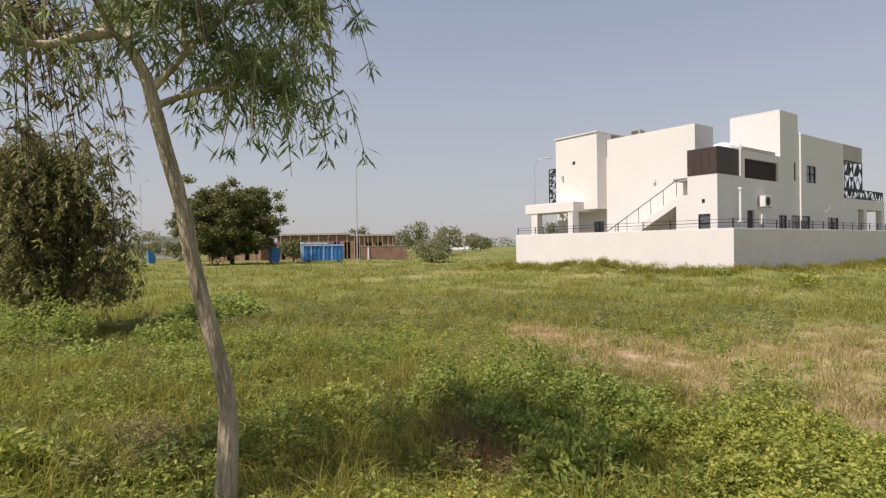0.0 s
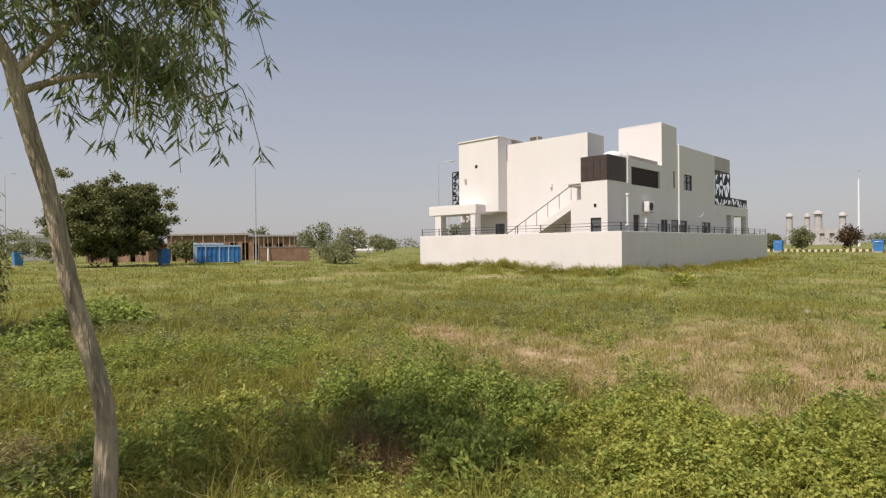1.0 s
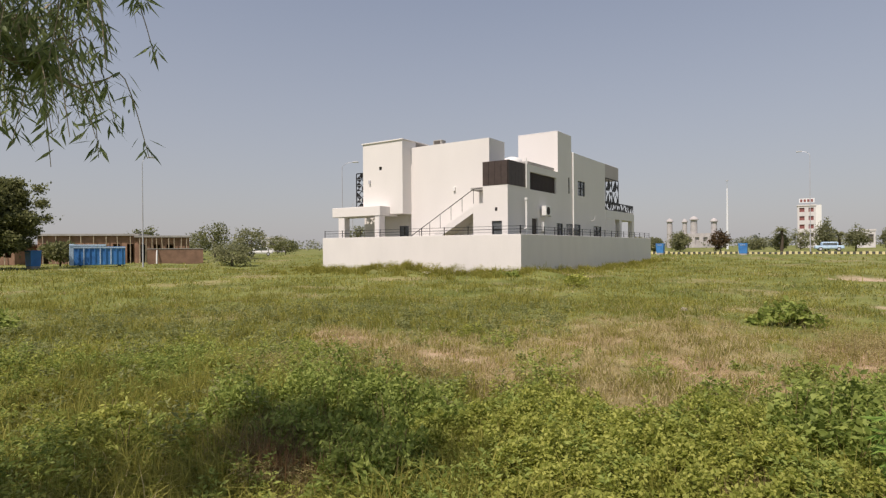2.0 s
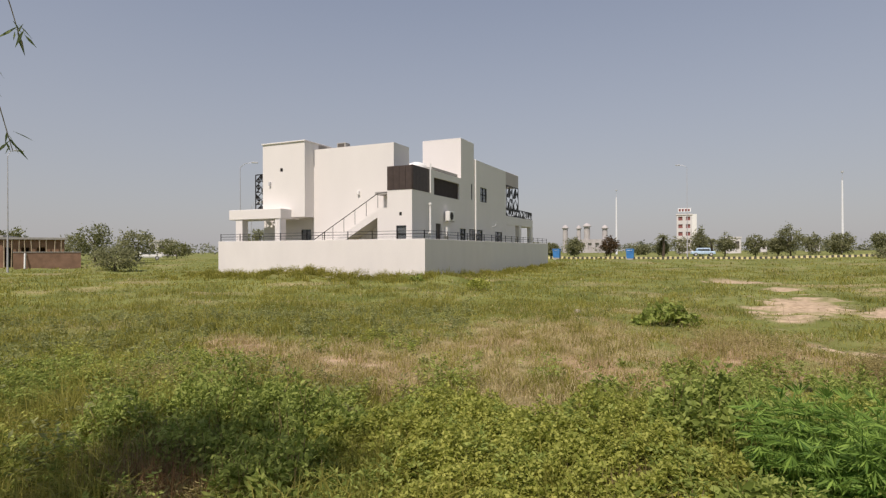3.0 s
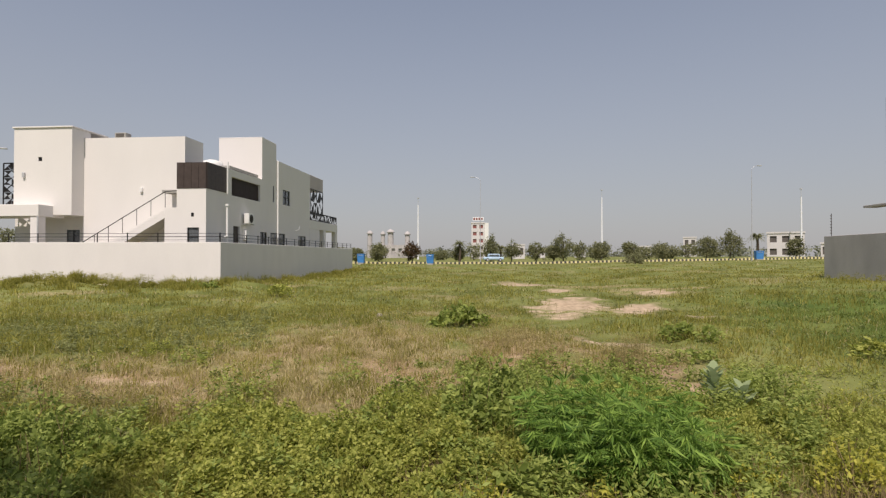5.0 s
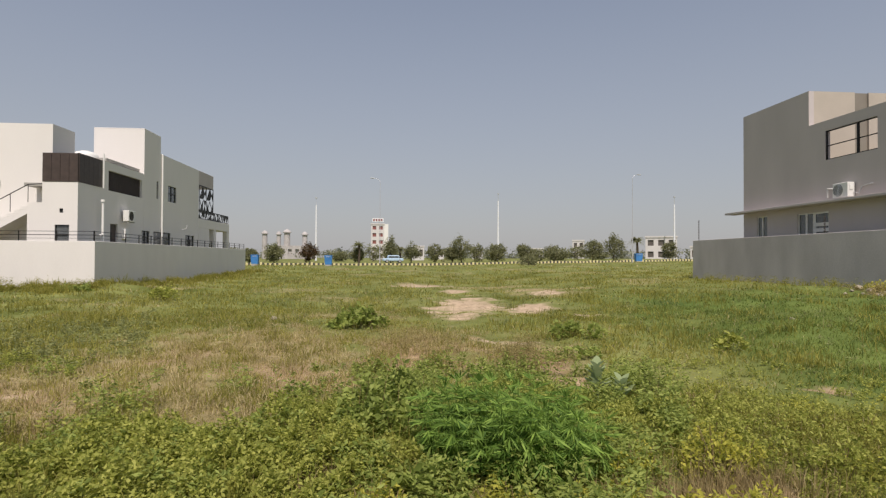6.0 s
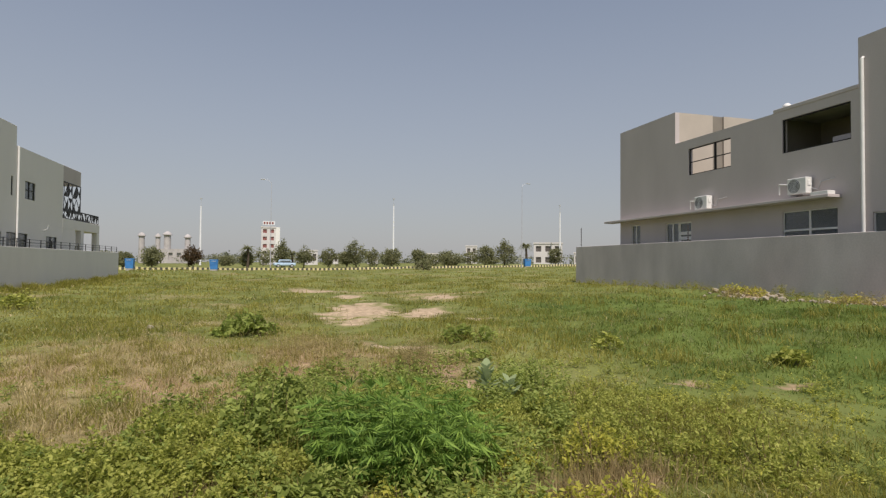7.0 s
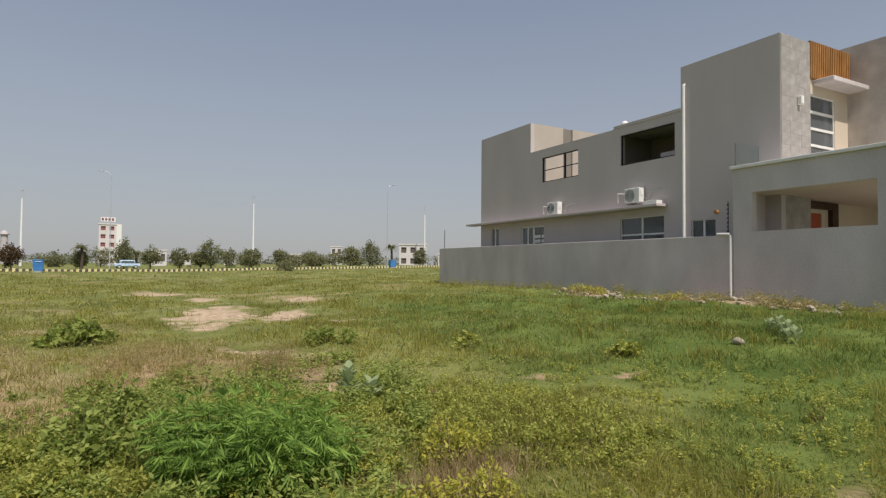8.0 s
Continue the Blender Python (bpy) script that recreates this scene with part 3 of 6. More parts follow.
    vp = part("vent_pipe", tubed([(S + 0.3, 29.6, 0.1), (S + 0.3, 29.6, 4.25)], 0.06, 10), PVC, h, "white plastic vent pipe")
    part("cowl", tubed([(S + 0.3, 29.6, 4.26), (S + 0.3, 29.6, 4.38)], 0.1, 10), PVC, vp)
    part("pipe_tee", tubed([(S + 0.3, 29.35, 2.6), (S + 0.3, 29.85, 2.6)], 0.05, 8), PVC, vp)
    part("meter_box", boxed(S, S + 0.2, 32.2, 32.65, 2.5, 3.05, bevel=0.02), PVC, h, "white wall box")
    part("vent_pipe", tubed([(-16.9, 31.2, 5.0), (-16.9, 31.2, 8.05)], 0.05, 8), PVC, h, "white plastic vent pipe")
    part("dish_bracket", tubed([(S, 40.9, 3.4), (S + 0.3, 40.9, 3.5), (S + 0.35, 40.9, 3.75)], 0.03, 6), GALV, h)
    return h


white_house = build_white_house()
ac_unit(-14.83 + 0.12, 32.45, 3.45, 1, "white air conditioner on the shaded side wall", "wall air conditioners")
tank = thing("water_tank", (-17.3, 33.2, 5.0), "white plastic roof water tank", "water tank")
part("body", tubed([(-17.3, 33.2, 5.0), (-17.3, 33.2, 7.1), (-17.3, 33.2, 7.28), (-17.3, 33.2, 7.36)], [0.66, 0.66, 0.6, 0.42], 20), PVC, tank, smooth=True)
part("lid", tubed([(-17.3, 33.2, 7.36), (-17.3, 33.2, 7.42)], 0.25, 14), PVC, tank)


def boundary(name, x0, x1, y0, y1, z1, material, label):
    zg = -0.4
    ob = part(name, boxed(x0, x1, y0, y1, zg, z1, bevel=0.012), material)
    return tagged(ob, label, "wall", kind="structure")


boundary("wall_white_rear", -27.6, -13.2, 26.2, 26.43, 2.22, WALLW, "white painted boundary wall of the white house")
boundary("wall_white_side", -13.43, -13.2, 26.432, 51.3, 2.22, WALLW, "white painted boundary wall in shade")
boundary("wall_white_west", -27.6, -27.37, 26.432, 51.3, 2.22, WALLW, "white painted boundary wall")


def fence(name, pts, base, label):
    """A low rail of posts and wires on a wall."""
    ob = thing(name, (*pts[0], base), label, "fence")
    (xa, ya), (xb, yb) = pts
    n = max(2, round(math.hypot(xb - xa, yb - ya) / 1.5))
    me = mesh_of(boxed(-0.018, 0.018, -0.018, 0.018, 0, 0.46), DARKM)
    for i in range(n + 1):
        x, y = xa + (xb - xa) * i / n, ya + (yb - ya) * i / n
        shared("post", me, Matrix.Translation((x - xa, y - ya, 0)), ob).matrix_parent_inverse = Matrix()
    for z, r in ((0.12, 0.007), (0.27, 0.016), (0.43, 0.012)):
        part("rail", tubed([(xa, ya, base + z), (xb, yb, base + z)], r, 5), DARKM, ob)
    return ob


fence("wall_fence", ((-27.5, 26.32), (-13.3, 26.32)), 2.22, "dark metal rail on the white boundary wall")
fence("wall_fence", ((-13.32, 26.4), (-13.32, 51.2)), 2.22, "dark metal rail on the shaded boundary wall")


# ---- grey house ----
def build_grey_house():
    X = 19.2
    h = thing("grey_house", (24, 20, 0.4), "grey painted two-storey house with stone front and timber slats", "house")
    op = dict(w1=(21.15, 23.95, 6.0, 7.32), w2=(15.49, 18.39, 6.06, 7.42), w3=(16.03, 18.4, 1.7, 3.7), door=(23.75, 25.73, 0.6, 3.72), side=(27.96, 28.81, 1.9, 3.8), low=(13.68, 14.74, 2.0, 3.4))
    part("side_wall", panel("x", X, X + 0.25, 24.94, 29.95, 0, 9.42, [op["side"], (24.94, 25.73, 0.6, 3.72)]), GREY, h)
    part("side_wall", panel("x", X, X + 0.25, 15.2, 24.94, 0, 7.78, [op["w1"], op["w2"], op["w3"], (23.75, 24.94, 0.6, 3.72)]), GREY, h)
    part("side_wall", panel("x", X, X + 0.25, 11.23, 15.2, 0, 9.55, [op["low"]]), GREY, h)
    part("coping", boxed(X - 0.03, X + 0.3, 15.205, 18.8, 7.784, 7.92, bevel=0.01), GREY, h)
    # tall far block
    part("far_block", panel("y", 24.94, 25.19, X + 0.25, 26.5, 4.0, 9.42, [(21.5, 22.2, 4.6, 9.42)]), TERRACEB, h)
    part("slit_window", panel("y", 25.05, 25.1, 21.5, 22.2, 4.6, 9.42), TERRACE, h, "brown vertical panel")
    part("far_block", panel("y", 29.7, 29.95, X + 0.25, 26.5, 0, 9.42), GREY, h)
    part("roof", boxed(X + 0.25, 26.5, 25.19, 29.7, 9.0, 9.15), CONC, h)
    part("terrace_floor", boxed(X + 0.25, 26.5, 15.2, 24.94, 4.6, 4.75), CONC, h)
    # Recessed walls darker than the house paint, with their shade in the colour.
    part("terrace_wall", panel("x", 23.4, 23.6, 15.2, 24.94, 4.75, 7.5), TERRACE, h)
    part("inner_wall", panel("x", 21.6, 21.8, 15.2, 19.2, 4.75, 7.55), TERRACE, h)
    # End wall added to keep light out of the space behind the opening.
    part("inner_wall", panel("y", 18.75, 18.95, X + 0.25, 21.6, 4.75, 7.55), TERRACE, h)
    part("roof", boxed(X + 0.26, 23.4, 15.2, 19.2, 7.55, 7.7), CONC, h)
    # near mass with stone front
    part("near_block", panel("y", 14.95, 15.2, X + 0.25, 26.0, 4.0, 9.55), GREY, h)
    part("roof", boxed(X + 0.25, 26.0, 11.5, 14.95, 9.3, 9.45), CONC, h)
    part("front_wall", panel("y", 11.23, 11.48, X + 0.25, 20.95, 0, 9.55), STONE, h)
    rr = random.Random(4)
    zz = 4.9
    me_cache = {}
    while zz < 9.5:
        hh = 0.42
        xx = X + 0.02
        while xx < 20.93:
            ww = min(rr.choice((0.5, 0.65, 0.85)), 20.95 - xx)
            key = (round(ww, 3), hh)
            if key not in me_cache:
                me_cache[key] = mesh_of(boxed(0.002, ww - 0.002, -0.018, 0, 0.002, min(hh, 9.55 - zz) - 0.002), STONE)
            ob = new("stone_slab", me_cache[key])
            ob.location = (xx, 11.23 - 0.002 - rr.random() * 0.006, zz)
            ob.parent = h
            ob.matrix_parent_inverse = h.matrix_world.inverted()
            xx += ww
        zz += hh
    part("wall_light", boxed(20.15, 20.3, 11.05, 11.21, 7.2, 7.5, bevel=0.02), PVC, h, "white wall light")
    part("recess_wall", panel("y", 11.32, 11.55, 20.955, 23.63, 4.96, 9.6, [(21.05, 22.75, 5.4, 7.76)]), BEIGE, h)
    window(h, "y", 11.3, -1, 21.05, 22.75, 5.4, 7.76, FRAMEW, bars=(5.95, 6.55, 7.15), wide=0.09, label="white framed stair window")
    # Added sheet behind the glass; the room's shade is in its colour.
    part("shade_sheet", panel("y", 11.8, 11.85, 20.95, 22.9, 4.96, 8.2), DARKROOM, h)
    for i in range(22):
        x = 20.98 + i * 0.12
        part("timber_slat", boxed(x, x + 0.075, 11.2, 11.28, 8.3, 9.62), WOOD, h)
    part("slat_backing", panel("y", 11.285, 11.315, 20.96, 23.62, 8.3, 9.6), WOOD, h)
    part("canopy", boxed(21.3, 24.2, 10.6, 11.31, 8.1, 8.27, bevel=0.02), GREYW, h)
    part("front_wing", panel("x", 23.63, 23.88, 6.5, 11.75, 4.96, 9.9), STONEW, h)
    # canopy ledge over the ground floor
    part("ledge", boxed(18.55, X - 0.002, 15.85, 30.7, 4.02, 4.13, bevel=0.01), GREY, h)
    part("ledge_box", boxed(18.6, 18.95, 15.9, 16.6, 4.134, 4.27, bevel=0.01), PVC, h)
    # openings
    w1 = window(h, "x", X, -1, *op["w1"], DARKM, mull=(22.2,), bars=(), wide=0.09, glass=False, label="dark framed opening on to a terrace")
    part("rail", boxed(X + 0.06, X + 0.1, 21.2, 23.9, 6.62, 6.66), DARKM, w1)
    part("box", boxed(X + 0.7, X + 1.3, 15.6, 16.8, 4.76, 6.45, bevel=0.02), GREYW, h, "grey boxed duct behind the opening")
    window(h, "x", X, -1, *op["w2"], DARKM, wide=0.1, glass=False)
    # Added brown sheet that darkens one side of the terrace opening.
    part("shade_sheet", panel("x", X + 0.9, X + 0.95, 21.0, 21.9, 5.2, 7.6), TERRACE, h)
    window(h, "x", X, -1, *op["w3"], FRAMEW, mull=(17.2,), bars=(2.95,), wide=0.07, label="white framed window")
    # Added sheets behind the lower openings, coloured as unlit rooms.
    part("shade_sheet", panel("x", X + 0.5, X + 0.54, 15.3, 19.0, 1.5, 3.9), DARKROOM, h)
    window(h, "x", X, -1, 23.75, 24.7, 0.6, 3.72, FRAMEW, bars=(2.1, 2.9, 3.15), wide=0.16, name="door", label="white framed glazed door")
    window(h, "x", X, -1, 24.72, 25.73, 0.6, 3.72, FRAMEW, mull=(25.2,), wide=0.1)
    part("shade_sheet", panel("x", X + 0.5, X + 0.54, 23.5, 26.0, 0.5, 3.9), DARKROOM, h)
    window(h, "x", X, -1, *op["side"], FRAMEW, mull=(28.4,), wide=0.08)
    window(h, "x", X, -1, *op["low"], FRAMEW, mull=(14.2,), wide=0.08)
    part("shade_sheet", panel("x", X + 0.5, X + 0.54, 13.4, 15.0, 1.8, 3.6), DARKROOM, h)
    part("drain_pipe", tubed([(X - 0.07, 15.02, 0.4), (X - 0.07, 15.02, 8.75), (X + 0.1, 15.02, 8.86)], 0.06, 10), PVC, h, "white plastic drain pipe")
    part("wall_outlet", tubed([(X, 13.6, 3.62), (X - 0.14, 13.6, 3.62)], 0.07, 8), WOOD, h, "orange pipe outlet")
    # carport by the boundary
    part("carport_wall", panel("x", 17.752, 18.0, 7.0, 12.0, -0.2, 4.84, [(7.78, 11.33, 2.74, 4.02)]), GREYW, h)
    part("carport_wall", panel("y", 11.77, 12.0, 18.0, 19.5, -0.2, 4.84), GREYW, h)
    part("porch_wall", panel("y", 11.77, 12.0, 19.5, 27.0, -0.2, 4.03, [(21.4, 22.66, 0.5, 3.6)]), BEIGE, h)
    part("carport_ceiling", boxed(18.0, 27.0, 6.9, 11.77, 4.03, 4.8), BEIGE, h)
    part("carport_back", panel("x", 27.0, 27.2, 6.0, 11.77, 0, 4.03), BEIGE, h)
    part("door_surround", panel("y", 11.6, 11.768, 20.7, 23.5, 0.5, 4.0, [(21.0, 23.1, 0.5, 3.75)]), TIMBERD, h, "dark timber door surround")
    part("door", panel("y", 11.82, 11.88, 21.4, 22.66, 0.5, 3.6), REDDOOR, h, "red brown front door")
    part("coping", boxed(17.66, 23.6, 6.9, 12.06, 4.845, 4.95, bevel=0.01), FRAMEW, h, "white slab edge")
    part("carport_floor", boxed(18.0, 27.0, 3.0, 11.77, 0.3, 0.5), CONC, h)
    part("glass_balustrade", panel("y", 11.93, 11.95, 17.8, 19.15, 4.955, 5.75), CLEAR, h, "clear glass balustrade")
    return h


grey_house = build_grey_house()
turned_ac(19.2, 22.65, 4.19, "white air conditioner above the ledge")
turned_ac(19.2, 17.4, 4.3, "larger white air conditioner above the ledge")
dome = thing("roof_fan", (20.0, 18.9, 7.7), "small pale roof ventilator", "ventilator")
part("neck", tubed([(20.0, 18.9, 7.7), (20.0, 18.9, 8.1)], 0.08, 8), GALV, dome)
part("cap", tubed([(20.0, 18.9, 8.08), (20.0, 18.9, 8.2), (20.0, 18.9, 8.3)], [0.16, 0.18, 0.08], 12), PVC, dome, smooth=True)
boundary("wall_grey_side", 17.75, 17.98, 12.002, 32.7, 2.65, GREYW, "grey rendered boundary wall with damp stains")
boundary("wall_grey_near", 17.75, 17.98, -6.0, 6.99, 2.65, GREYW, "grey rendered boundary wall")
boundary("wall_grey_far", 17.982, 27.0, 32.47, 32.7, 2.65, GREYW, "grey rendered boundary wall")
def fence_post(x, y, z, tall):
    ob = thing("fence_post", (x, y, z), "dark electric fence post with insulators", "fence post", "electric fence posts")
    part("pole", tubed([(x, y, z), (x, y, z + tall)], 0.015, 6), DARKM, ob)
    for i in range(7):
        zz = z + tall * (0.12 + 0.13 * i)
        part("insulator", tubed([(x - 0.045, y, zz), (x + 0.01, y, zz + 0.01)], 0.03, 6), BLACKP, ob)


fence_post(17.86, 12.25, 2.65, 1.15)
fence_post(17.86, 22.3, 2.65, 0.75)
fence_post(17.86, 32.2, 2.65, 1.2)
dp = thing("downpipe", (17.69, 12.05, 0.4), "white plastic downpipe at the wall joint", "pipe")
part("pipe", tubed([(17.69, 12.05, 0.3), (17.69, 12.05, 2.6)], 0.045, 8), PVC, dp)
part("elbow", tubed([(17.69, 12.05, 2.6), (17.69, 12.1, 2.68), (17.69, 12.55, 2.7)], 0.045, 8), PVC, dp)


# ---- far things ----
# Pole grey lightened towards the sky colour to paint in haze.
LAMPG = mat("lamp_pole_hazed", (0.55, 0.55, 0.57), 0.5, metal=0.3, vary=0.1)


def street_lamp(x, y, top, arm, turn, label):
    zb = gz(x, y)
    ob = thing("street_lamp", (x, y, zb), label, "street lamp", "street lamps")
    part("pole", tubed([(x, y, zb - 0.1), (x, y, zb + 3), (x, y, top - 0.5)], [0.075, 0.055, 0.03], 8), LAMPG, ob)
    c, s = math.cos(turn), math.sin(turn)
    part("arm", tubed([(x, y, top - 0.5), (x + c * arm * 0.4, y + s * arm * 0.4, top - 0.1), (x + c * arm, y + s * arm, top)], 0.025, 6), LAMPG, ob)
    lamp = boxed(-0.12, 0.5, -0.13, 0.13, -0.05, 0.06, bevel=0.02)
    bmesh.ops.transform(lamp, matrix=Matrix.Translation((x + c * arm, y + s * arm, top)) @ Matrix.Rotation(turn, 4, "Z"), verts=lamp.verts)
    part("lamp_head", lamp, GALV, ob)
    return ob


street_lamp(-42.1, 42.8, 10.5, 1.2, 0.6, "tall grey street lamp behind the white house")
street_lamp(-47.5, 50.0, 7.3, 0.8, 0.6, "grey street lamp behind the white house")
street_lamp(-2.4, 85.0, 13.4, 1.0, 3.0, "tall thin street lamp by the kerb")
street_lamp(33.6, 78.5, 13.6, 1.0, 0.3, "tall thin street lamp by the kerb")
street_lamp(-48.7, 25.5, 9.5, 0.5, 1.2, "tall thin lamp pole in the field")
street_lamp(-96.0, 14.0, 12.0, 0.7, 1.2, "tall thin lamp pole far off")
for mx, my, top, lab in ((-26.1, 188.2, 18.6, "a"), (33.8, 187.0, 20.6, "b"), (85.9, 169.5, 18.4, "c")):
    mast = thing("light_mast", (mx, my, gz(mx, my)), "tall pale painted light mast far off", "mast", "light masts")
    part("pole", tubed([(mx, my, 0.3), (mx, my, top)], [0.34, 0.2], 8), PALEP, mast)
    part("spike", tubed([(mx, my, top), (mx, my, top + 2.4)], [0.09, 0.04], 6), GALV, mast)
    part("lamp_ring", tubed([(mx, my, top + 2.2), (mx, my, top + 2.5)], 0.35, 8), GALV, mast)


def bin_box(x, y, w, h, label):
    zb = gz(x, y)
    ob = thing("rubbish_bin", (x, y, zb), label, "bin", "blue bins")
    part("plinth", boxed(x - w * 0.42, x + w * 0.42, y - 0.35, y + 0.35, zb - 0.1, zb + 0.24, bevel=0.02), CONC, ob)
    b = bmesh.new()
    lo = [(-0.44, -0.36), (0.44, -0.36), (0.44, 0.36), (-0.44, 0.36)]
    a = [b.verts.new((x + u * w, y + v * 1.0, zb + 0.242)) for u, v in lo]
    c = [b.verts.new((x + u * w * 1.12, y + v * 1.12, zb + h)) for u, v in lo]
    b.faces.new(a[::-1])
    b.faces.new(c)
    for i in range(4):
        b.faces.new([a[i], a[(i + 1) % 4], c[(i + 1) % 4], c[i]])
    part("body", b, BLUE, ob)
    part("lid", boxed(x - w * 0.52, x + w * 0.52, y - 0.43, y + 0.43, zb + h + 0.002, zb + h + 0.08, bevel=0.02), BLUE, ob)
    part("handle", tubed([(x - w * 0.3, y - 0.46, zb + h - 0.12), (x + w * 0.3, y - 0.46, zb + h - 0.12)], 0.02, 6), GALV, ob)


bin_box(-18.3, 75.8, 0.95, 1.35, "blue steel bin on a pale plinth")
bin_box(-8.7, 74.5, 0.95, 1.35, "blue steel bin on a pale plinth")
bin_box(38.2, 87.0, 1.1, 1.35, "blue steel bin on a pale plinth")
bin_box(-74.1, 11.8, 1.3, 1.5, "blue and white bin in the field")
bin_box(-56.5, 20.2, 1.25, 1.5, "dark blue bin beside the skip")


def build_skip():
    """A long blue ribbed steel container, turned towards the plot."""
    ob = thing("steel_container", (-58.3, 26.4, gz(-58.3, 26.4)), "blue ribbed steel container with pale top, end and some ribs", "container")
    t = radians(66)
    m = Matrix.Translation((-58.3, 26.4, gz(-58.3, 26.4) + 0.15)) @ Matrix.Rotation(t, 4, "Z")

    def put(name, bm, material, parent=ob):
        bmesh.ops.transform(bm, matrix=m, verts=bm.verts)
        return part(name, bm, material, parent)

    body = put("body", boxed(-2.1, 2.1, -0.9, 0.9, 0, 1.75, bevel=0.03), BLUE)
    for i in range(9):
        x = -1.75 + i * 0.44
        put("rib", boxed(x - 0.05, x + 0.05, -0.97, -0.902, 0.05, 1.6), PALEB if i in (1, 4, 6) else BLUE, body)
    put("top_rail", boxed(-2.12, 2.12, -0.98, -0.86, 1.6, 1.72), PALEB, body)
    put("end_panel", boxed(-2.45, -2.102, -0.92, 0.92, 0, 2.0, bevel=0.02), PALEB)
    put("lid", boxed(-2.45, 0.5, -0.95, 0.95, 1.76, 1.95, bevel=0.02), PALEB)
    for sx in (-1.6, 1.6):
        put("skid", boxed(sx - 0.12, sx + 0.12, -0.8, 0.8, -0.2, -0.002), DARKM)


build_skip()


def ruin(name, cx, cy, turn, length, depth, tall, bays, label, props=0):
    """An unfinished brick building: walls with openings, a concrete slab, timber props."""
    zb = gz(cx, cy) - 0.1
    ob = thing(name, (cx, cy, zb), label, "building", "unfinished brick buildings")
    m = Matrix.Translation((cx, cy, zb)) @ Matrix.Rotation(turn, 4, "Z")
    w = length / bays
    holes = [(-length / 2 + i * w + w * 0.25, -length / 2 + i * w + w * 0.75, 1.0 if i % 2 else 0.1, tall * 0.72) for i in range(bays) if i % 4 != 3]
    for nm, bm, mt in (("front_wall", panel("y", -depth / 2, -depth / 2 + 0.23, -length / 2, length / 2, 0, tall, holes), BRICK),
                       ("rear_wall", panel("y", depth / 2 - 0.23, depth / 2, -length / 2, length / 2, 0, tall), BRICK),
                       ("side_wall", panel("x", -length / 2, -length / 2 + 0.23, -depth / 2 + 0.23, depth / 2 - 0.23, 0, tall), BRICK),
                       ("side_wall", panel("x", length / 2 - 0.23, length / 2, -depth / 2 + 0.23, depth / 2 - 0.23, 0, tall), BRICK),
                       ("roof_slab", boxed(-length / 2 - 0.3, length / 2 + 0.3, -depth / 2 - 0.4, depth / 2 + 0.3, tall + 0.003, tall + 0.25), CONC)):
        bmesh.ops.transform(bm, matrix=m, verts=bm.verts)
        part(nm, bm, mt, ob)
    r = random.Random(props + 3)
    for i in range(props):
        x = -length / 2 + length * (i + 0.5) / props
        bm = tubed([(x, -depth / 2 - 0.3, 0), (x + r.uniform(-0.2, 0.2), -depth / 2 - 0.3, tall)], 0.06, 6)
        bmesh.ops.transform(bm, matrix=m, verts=bm.verts)
        part("timber_prop", bm, BARK, ob)


ruin("brick_building", -81.5, 36.5, radians(48), 11.5, 6, 3.75, 7, "unfinished red brick building with concrete roof slab", 8)
ruin("brick_building", -75.5, 42.5, radians(58), 6.2, 5, 3.4, 4, "unfinished brick shell with timber props", 9)
ruin("brick_building", -88.0, 27.0, radians(40), 9.0, 6, 2.4, 6, "low unfinished brick walls beyond the tree", 5)
lw = thing("brick_stack", (-60.4, 35.3, gz(-60.4, 35.3)), "low brown brick enclosure with leaning white board", "brick wall")
for nm, a in (("wall", (-2.8, 2.8, -0.12, 0.12, 0, 1.7)), ("wall", (-2.8, -2.57, 0.122, 2.5, 0, 1.7)), ("wall", (2.57, 2.8, 0.122, 2.5, 0, 1.7)), ("coping", (-2.85, 2.85, -0.16, 0.16, 1.703, 1.78))):
    bm = boxed(*a)
    bmesh.ops.transform(bm, matrix=Matrix.Translation((-60.4, 35.3, gz(-60.4, 35.3) - 0.1)) @ Matrix.Rotation(radians(59), 4, "Z"), verts=bm.verts)
    part(nm, bm, CONC if nm == "coping" else BRICK, lw)
part("board", tubed([(-60.9, 33.4, 0), (-61.2, 33.6, 1.5)], 0.09, 4), PVC, lw)


